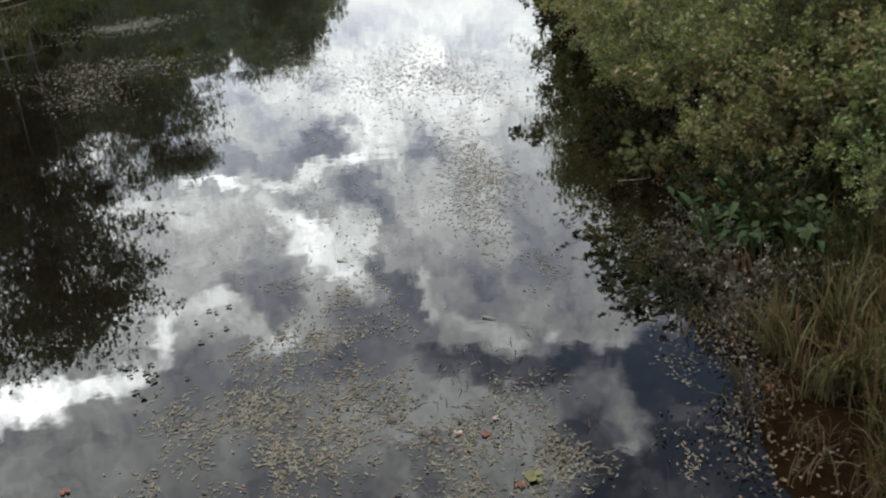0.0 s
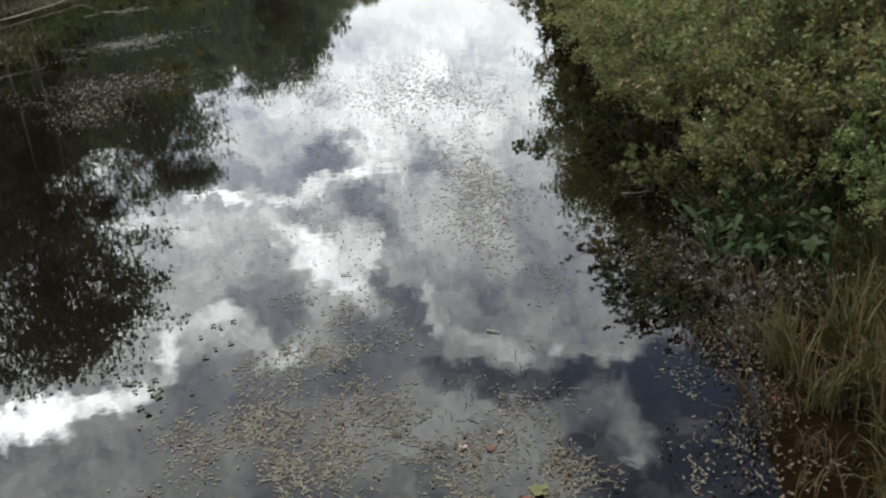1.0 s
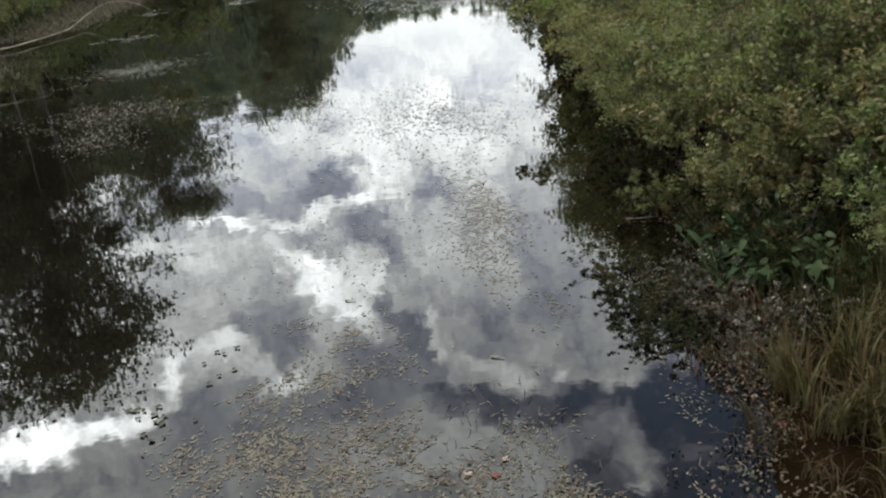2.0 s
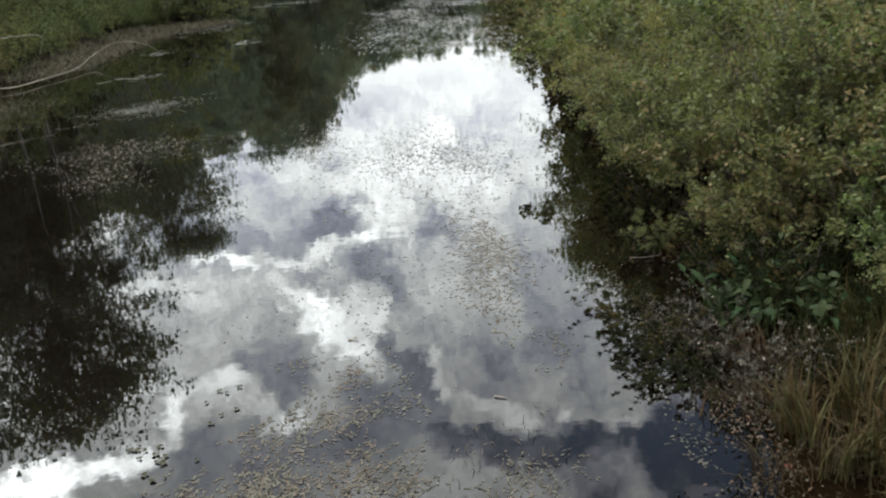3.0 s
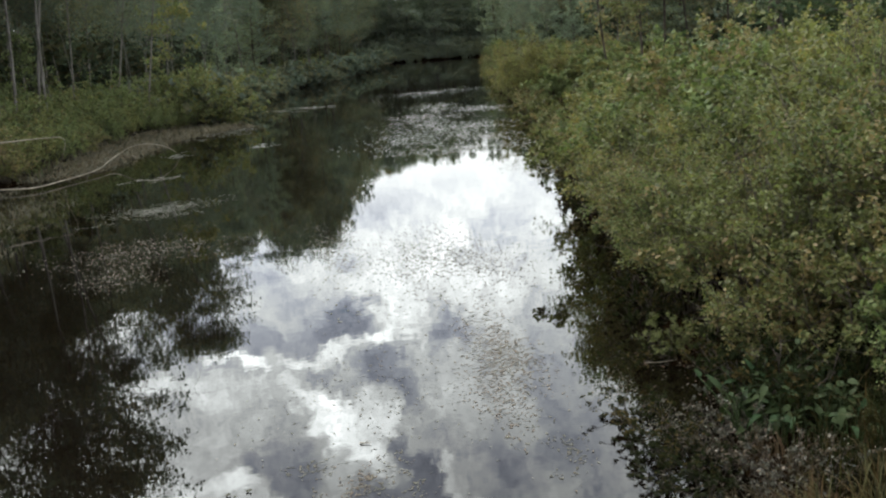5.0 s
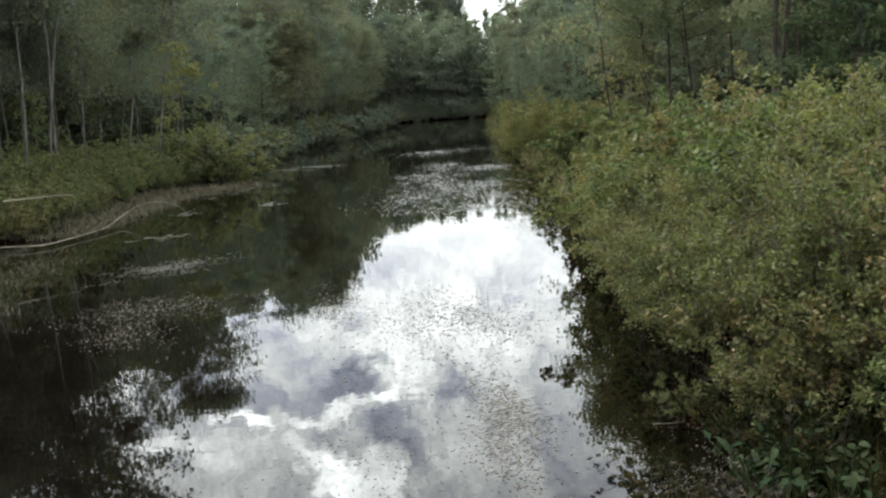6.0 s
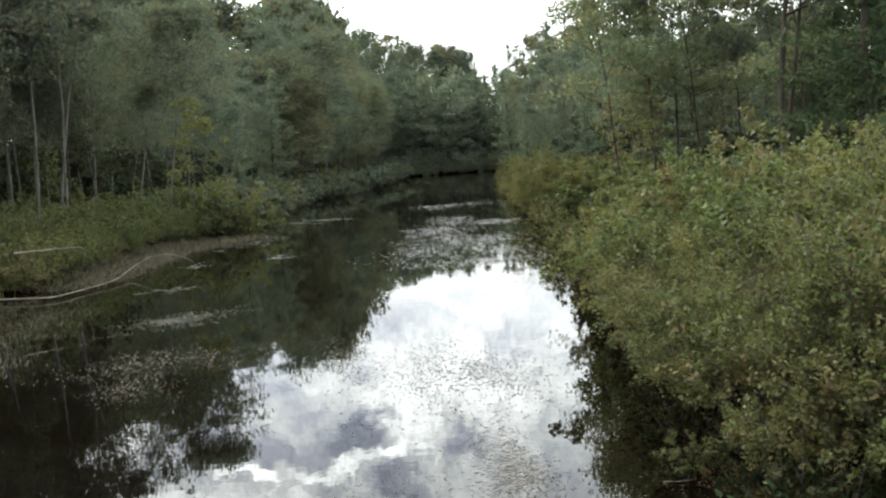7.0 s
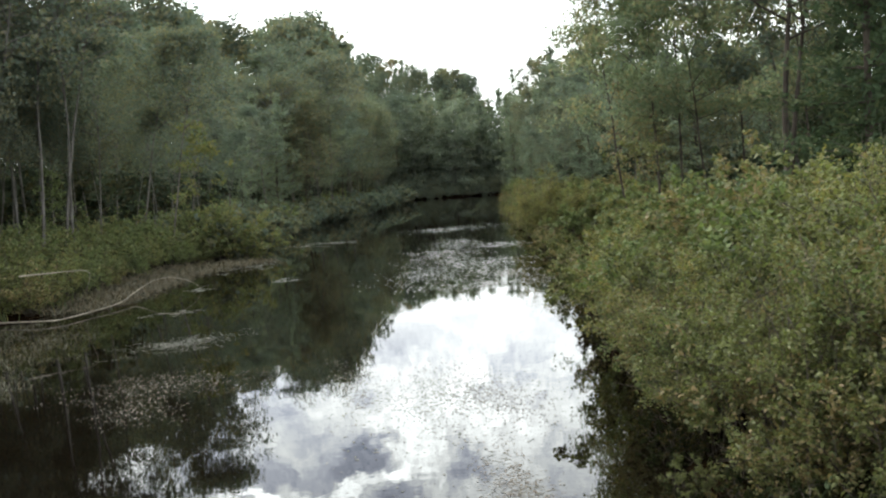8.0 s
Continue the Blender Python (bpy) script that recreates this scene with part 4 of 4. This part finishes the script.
def broad_plant(x, y, count, tall, seed):
    """A clump of stalked broad leaves."""
    local = random.Random(seed)
    clump = tagged(new("arrowleaf_plant"), "clump of broad glossy green leaves on stalks at the water's edge", "plant", "broad-leaved plants by the bank")
    clump.location = (x, y, float(max(ground_height(x, y), -0.1)))
    for k in range(count):
        turn = 2.4 * k + local.uniform(-0.4, 0.4)
        lean, high = local.uniform(0.15, 0.95), tall * local.uniform(0.35, 1.0)
        top = Vector((math.cos(turn) * lean * high, math.sin(turn) * lean * high, high))
        line = np.array([(0.03 * math.cos(turn), 0.03 * math.sin(turn), 0), tuple(top * 0.55 + Vector((0, 0, 0.05))), tuple(top)])
        stalk = part("stalk", tubes("stalk", [(line, [0.007, 0.006, 0.004])], 5), M_DOCK, clump)
        leaf = new("leaf", BROAD[k % 3])
        leaf.parent = stalk
        leaf.matrix_basis = Matrix.Translation(top) @ pose(0, 0, 0, local.uniform(-45, 45), local.uniform(-60, 45), math.degrees(turn) + local.uniform(-80, 80))
    return clump


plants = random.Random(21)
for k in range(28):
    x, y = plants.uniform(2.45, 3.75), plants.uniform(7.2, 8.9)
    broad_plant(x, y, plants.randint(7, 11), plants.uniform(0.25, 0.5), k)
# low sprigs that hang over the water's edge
SPRIG = shrub("water_edge_shrub", 0.9, 0.75, 1100, 0.07, M_EDGE_SHADE, "small overhanging shrub with bank shade in its leaf colour", 10)
DROWNED = shrub("drowned_sprig", 0.9, 0.75, 380, 0.065, M_GLOSS_PALED, "sparse sprig at the water's edge, sky gloss in leaf colour", 10)
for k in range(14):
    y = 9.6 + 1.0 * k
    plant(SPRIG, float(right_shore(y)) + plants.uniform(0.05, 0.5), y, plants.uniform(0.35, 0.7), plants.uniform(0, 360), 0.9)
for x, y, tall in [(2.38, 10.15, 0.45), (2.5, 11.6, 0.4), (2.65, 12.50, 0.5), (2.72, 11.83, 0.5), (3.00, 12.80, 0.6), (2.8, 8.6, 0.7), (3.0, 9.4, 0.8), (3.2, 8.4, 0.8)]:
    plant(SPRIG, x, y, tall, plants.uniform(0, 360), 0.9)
for x, y, tall in [(2.3, 7.3, 0.36), (2.45, 7.8, 0.45), (2.35, 6.8, 0.3), (2.5, 8.3, 0.45), (2.6, 7.1, 0.4), (2.3, 6.3, 0.28), (2.75, 6.8, 0.45), (2.2, 7.7, 0.35), (2.25, 8.2, 0.4)]:
    plant(DROWNED, x, y, tall, plants.uniform(0, 360), 0.9)


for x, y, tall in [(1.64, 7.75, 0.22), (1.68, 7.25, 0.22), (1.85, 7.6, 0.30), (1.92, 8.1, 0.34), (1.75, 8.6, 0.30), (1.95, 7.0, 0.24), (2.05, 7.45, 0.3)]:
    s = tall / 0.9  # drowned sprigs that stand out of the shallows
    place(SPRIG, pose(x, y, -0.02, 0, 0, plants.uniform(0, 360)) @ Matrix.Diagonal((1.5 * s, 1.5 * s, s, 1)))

# ---------------------------------------------------------------- what floats on the water
def flat_leaf(length, width):
    """A floating leaf: a thin pointed oval, slightly dished."""
    ring = [(-0.5, 0.0), (-0.25, 0.42), (0.1, 0.5), (0.38, 0.28), (0.5, 0.0), (0.38, -0.28), (0.1, -0.5), (-0.25, -0.42)]
    me = bpy.data.meshes.new("leaf")
    verts = [(0, 0, 0.001)] + [(u * length, v * width, 0.004 + 0.01 * abs(v)) for u, v in ring]
    me.from_pydata(verts, [], [(0, 1 + k, 1 + (k + 1) % 8) for k in range(8)])
    me.materials.append(M_PAD)
    return me


def oval_mesh(name, centres, length, width, turns):
    """Many floating ovals in one mesh: six-cornered blades at the water's surface."""
    ring = np.array([(-0.5, 0.0), (-0.2, 0.45), (0.25, 0.42), (0.5, 0.0), (0.25, -0.42), (-0.2, -0.45)])
    count = len(centres)
    size = rng.uniform(0.35, 1.3, count)[:, None]
    u, v = ring[:, 0] * length * size, ring[:, 1] * width * size
    c, s = np.cos(turns)[:, None], np.sin(turns)[:, None]
    tilt = rng.normal(size=(count, 1)) * (0.12 if length < 0.06 else 0.05)
    co = np.stack([centres[:, :1] + c * u - s * v, centres[:, 1:2] + s * u + c * v, 0.003 + np.abs(u * tilt) + 0 * v], -1)
    me = bpy.data.meshes.new(name)
    me.vertices.add(6 * count)
    me.vertices.foreach_set("co", co.astype(np.float32).ravel())
    me.loops.add(6 * count)
    me.loops.foreach_set("vertex_index", np.arange(6 * count, dtype=np.int32))
    me.polygons.add(count)
    me.polygons.foreach_set("loop_start", np.arange(0, 6 * count, 6, dtype=np.int32))
    me.update(calc_edges=True)
    return me


def afloat(x, y, rx, ry, turn, count, clumps):
    """Places of floating leaves in an oval patch, drawn together into clumps."""
    hubs = rng.normal(size=(clumps, 2)) * 0.55
    pts = hubs[rng.integers(0, clumps, count)] + rng.normal(size=(count, 2)) * ((0.24, 0.30) if y < 20 else (0.13, 0.2))
    pts = pts * (rx, ry)
    c, s = math.cos(turn), math.sin(turn)
    pts = np.stack([x + c * pts[:, 0] - s * pts[:, 1], y + s * pts[:, 0] + c * pts[:, 1]], 1)
    turns = rng.normal(1.57, 0.8, count)
    if y < 7.9:  # trailing strands in drifts: the strands of a drift point one way, leaves alternate along each
        each = 16
        strands = -(-count // each)
        drift = rng.integers(0, max(3, clumps // 4), strands)
        hubs = np.clip(rng.normal(size=(drift.max() + 1, 2)) * 0.55, -1.1, 1.1) * (rx, ry)
        ways = rng.normal(1.35, 0.55, drift.max() + 1)
        roots = np.array([x, y]) + hubs[drift] @ np.array([[c, s], [-s, c]]) + rng.normal(size=(strands, 2)) * (0.085, 0.15)
        aims = (ways[drift] + rng.normal(0, 0.30, strands)).repeat(each)[:count]
        long = rng.uniform(0.11, 0.24, strands).repeat(each)[:count]
        along = np.tile(np.linspace(-1, 1, each), strands)[:count] * long * (0.6 + 0.07 * y)
        curl = rng.normal(0, 2.2, strands).repeat(each)[:count]
        pts = roots.repeat(each, 0)[:count] + np.stack([np.cos(aims + curl * along) * along, np.sin(aims + curl * along) * along], 1) + rng.normal(0, 0.022, (count, 2))
        turns = aims + curl * along + np.where(np.arange(count) % 2 == 0, 0.55, -0.55) + rng.normal(0, 0.3, count)
    keep = (pts[:, 0] < right_shore(pts[:, 1]) + 0.1) & (pts[:, 0] > left_shore(pts[:, 1]))
    order = rng.permutation(int(keep.sum()))
    return pts[keep][order], turns[keep][order]


rng = np.random.default_rng(53)
# beds of floating leaves: x, y, half width, half length, turn, leaves, clumps, leaf length
NEAR_BEDS = [
    (-1.45, 5.8, 0.55, 1, 0.2, 2200, 67, 0.038), (-0.7, 6.2, 0.46, 1.3, 0, 1600, 58, 0.036), (0, 5.4, 0.77, 0.7, 0, 1600, 58, 0.036),
    (0.65, 5.2, 0.2, 0.8, 0.25, 800, 27, 0.036), (-0.95, 7.3, 0.55, 0.7, -0.4, 700, 40, 0.038), (0.62, 10.8, 0.38, 1.7, 0.05, 1900, 34, 0.044),
    (-0.4, 10, 1.5, 1.7, 0, 620, 60, 0.036), (1.07, 8, 0.32, 0.42, 0, 127, 8, 0.037), (1.95, 8.3, 0.25, 0.8, 0.1, 700, 24, 0.032),
    (1.85, 6.8, 0.15, 0.8, -0.05, 160, 18, 0.032), (1.4, 4.8, 0.3, 0.5, -0.1, 60, 12, 0.034),
]
LEFT_BEDS = [
    (-6.4, 23.4, 1.3, 0.8, 0.75, 1500, 80, 0.06), (-5.5, 18.5, 1.3, 1.2, 0.8, 1300, 80, 0.056), (-5.3, 16.2, 0.8, 0.8, 0.5, 480, 34, 0.052),
    (-8.1, 29.5, 0.7, 0.5, 0.7, 200, 14, 0.1), (-9.1, 35.9, 0.5, 0.9, 0, 160, 12, 0.1), (-6.5, 57, 1.84, 1.2, 0, 428, 19, 0.144),
    (-8.6, 44.5, 1.38, 1.4, 0.1, 428, 19, 0.104), (-6.1, 37.2, 0.69, 0.6, 0, 142, 9, 0.096),
]
UPSTREAM_BEDS = [
    (0.3, 15.8, 1.1, 2.1, 0.1, 2000, 60, 0.05), (-1.7, 16.7, 0.4, 2.6, 0.1, 420, 40, 0.06), (0, 44.4, 1.67, 2.4, 0, 642, 75, 0.12),
    (1.7, 38.3, 1.83, 2.1, 0, 856, 87, 0.104), (-0.7, 35.3, 1.5, 3.6, 0, 856, 105, 0.096), (1.5, 31.4, 2, 1.5, 0, 918, 87, 0.088),
    (2.9, 26, 0.83, 2.1, 0.1, 856, 87, 0.072), (0.6, 63, 2.67, 2.7, 0, 489, 42, 0.16), (2.6, 47.5, 1.33, 1.5, 0, 459, 42, 0.12),
    (0.9, 50, 1.6, 3, 0, 600, 60, 0.12), (1.8, 34.5, 1.2, 2, 0, 600, 60, 0.095), (0.4, 40.5, 1.4, 2.2, 0, 500, 60, 0.1),
]
for k, (x, y, rx, ry, turn, count, clumps, size) in enumerate(NEAR_BEDS + LEFT_BEDS + UPSTREAM_BEDS):
    pts, turns = afloat(x, y, rx, ry, turn, count, clumps)
    bed = tagged(new("pondweed_bed"), "bed of pale olive floating pondweed leaves on the dark water", "pondweed", "pondweed beds")
    single = 75 if y < 8 and k < 4 else 0
    if single:
        kinds = [flat_leaf(size * f, size * f * 0.42) for f in (0.8, 1.0, 1.2)]
        for i, (px, py) in enumerate(pts[:single]):
            leaf = new("leaf", kinds[i % 3])
            leaf.parent = bed
            leaf.location, leaf.rotation_euler = (px, py, 0.006 + 0.0001 * i), (0, 0, turns[i])
    pts, turns = pts[single:], turns[single:]
    me = oval_mesh("leaf_spread", pts, size, size * (0.36 if y < 13 else 0.46 if y < 28 else 0.6), turns)
    tagged(part("leaf_spread", me, M_LILY if y > 20 else M_PAD, bed), kind="stuff")

# ---------------------------------------------------------------- dead wood and fallen leaves
def dead_branch(points, radius, label):
    line = np.array(points, float)
    t = np.linspace(0, len(line) - 1, 4 * len(line))
    fine = np.stack([np.interp(t, range(len(line)), line[:, i]) for i in range(3)], 1)
    for _ in range(2):
        fine[1:-1] = (fine[:-2] + 2 * fine[1:-1] + fine[2:]) / 4
    me = tubes("dead_branch", [(fine, radius * np.linspace(1, 0.35, len(fine)))], 7)
    tagged(part("dead_branch", me, M_DEAD), label, "branch")


dead_branch([(-13.3, 29.2, 0.10), (-12.2, 28.8, 0.12), (-11.4, 28.8, 0.10), (-11.1, 30.1, 0.10), (-10.6, 32.0, 0.12), (-10.85, 34.5, 0.25), (-10.2, 34.6, 0.60), (-9.6, 34.6, 0.66), (-9.0, 34.9, 0.45), (-8.8, 35.6, 0.05)], 0.026, "long bowed bleached branch lying along the reed bank")
dead_branch([(-12.3, 28.5, 1.50), (-11.4, 29.2, 1.49), (-10.6, 29.8, 1.46), (-11.4, 30.6, 0.2)], 0.022, "bleached straight branch propped on the bank shrubs")
dead_branch([(-0.82, 8.52, 0.01), (-0.72, 8.50, 0.012)], 0.008, "short dark stick floating on the water")
dead_branch([(0.42, 7.10, 0.01), (0.52, 7.05, 0.012)], 0.008, "short dark stick floating on the water")

dead_branch([(2.12, 10.08, 0.012), (2.3, 10.02, 0.02), (2.5, 10.06, 0.015)], 0.008, "pale thin stick in shallow water beside a small shrub")

rng = np.random.default_rng(67)
# leaf litter along the near bank, on the mud and at the water's edge
count = 1300
hubs = rng.uniform(4.2, 10.5, 60)
ys = hubs[rng.integers(0, 60, count)] + rng.normal(0, 0.12, count)
xs = right_shore(ys) + rng.normal(0.02, 0.16, count) * (1 + (rng.random(count) < 0.3))
zs = np.maximum(ground_height(xs, ys), 0.0) + rng.uniform(0.01, 0.06, count)
me = quads("leaf_litter", leaf_quads(np.stack([xs, ys, zs], 1), 0.036, 0.018, 2.5))
tagged(part("leaf_litter", me, M_LITTER), "tan and pinkish dead leaves strewn along the muddy water's edge", "leaf litter", kind="stuff")


def lily_pad(name, x, y, size, colour, label, group=""):
    """One round floating pad with a notch, its rim slightly raised."""
    ring = [math.radians(a) for a in range(20, 341, 20)]
    verts = [(0, 0, 0)] + [(size * ragged * math.cos(a), size * ragged * math.sin(a), 0.006 + 0.004 * math.sin(3 * a)) for a, ragged in zip(ring, [plants.uniform(0.72, 1.1) for _ in ring])]
    me = bpy.data.meshes.new(name)
    me.from_pydata(verts, [], [(0, k, k + 1) for k in range(1, len(ring))])
    pad = tagged(part(name, me, colour), label, "lily pad" if "lily" in name else "leaf", group)
    pad.location, pad.rotation_euler = (x, y, 0.008), (0, 0, plants.uniform(0, 6.28))
    return pad


def plain_leaf(name, dark, light, rough=0.5):
    mat, n = material(name)
    place = n.add("ShaderNodeTexCoord").outputs["Object"]
    veins = n.noise(place, 45.0, 4.0, 0.6)
    node = principled(n, n.mix(veins, dark, light), rough, veins, 0.3, 0.004)
    finish(n, node.outputs[0])
    return mat


M_OLIVE_PAD = plain_leaf("olive_pad", (0.012, 0.012, 0.006), (0.05, 0.048, 0.022))
M_YELLOW_PAD = plain_leaf("yellow_pad", (0.045, 0.045, 0.016), (0.115, 0.110, 0.045))
M_RED_LEAF = plain_leaf("red_leaf", (0.08, 0.026, 0.018), (0.16, 0.058, 0.042))
M_PINK_LEAF = plain_leaf("pinkish_leaf", (0.14, 0.10, 0.08), (0.28, 0.21, 0.175))
for k in range(13):
    lily_pad("lily_pad", -2.22 + plants.gauss(0, 0.13), 6.62 + plants.gauss(0, 0.16), plants.uniform(0.02, 0.035), M_OLIVE_PAD, "small dark olive lily pad floating among pondweed", "dark lily pads")
for k in range(7):
    lily_pad("lily_pad", -1.75 + plants.gauss(0, 0.12), 7.45 + plants.gauss(0, 0.2), plants.uniform(0.02, 0.03), M_OLIVE_PAD, "small dark olive lily pad floating among pondweed", "dark lily pads")
lily_pad("yellow_lily_pad", 0.55, 4.93, 0.065, M_YELLOW_PAD, "ragged yellow lily pad floating on the water")
for x, y in [(-2.35, 5.2), (0.45, 4.86), (0.30, 5.42), (2.25, 5.7)]:
    lily_pad("fallen_leaf", x, y, 0.032, M_RED_LEAF, "red fallen leaf afloat on the water")
for x, y in [(0.12, 5.47), (2.3, 5.35), (2.2, 6.1), (0.38, 5.6), (2.5, 8.1)]:
    lily_pad("fallen_leaf", x, y, 0.028, M_PINK_LEAF, "pale pinkish fallen leaf afloat on the water")
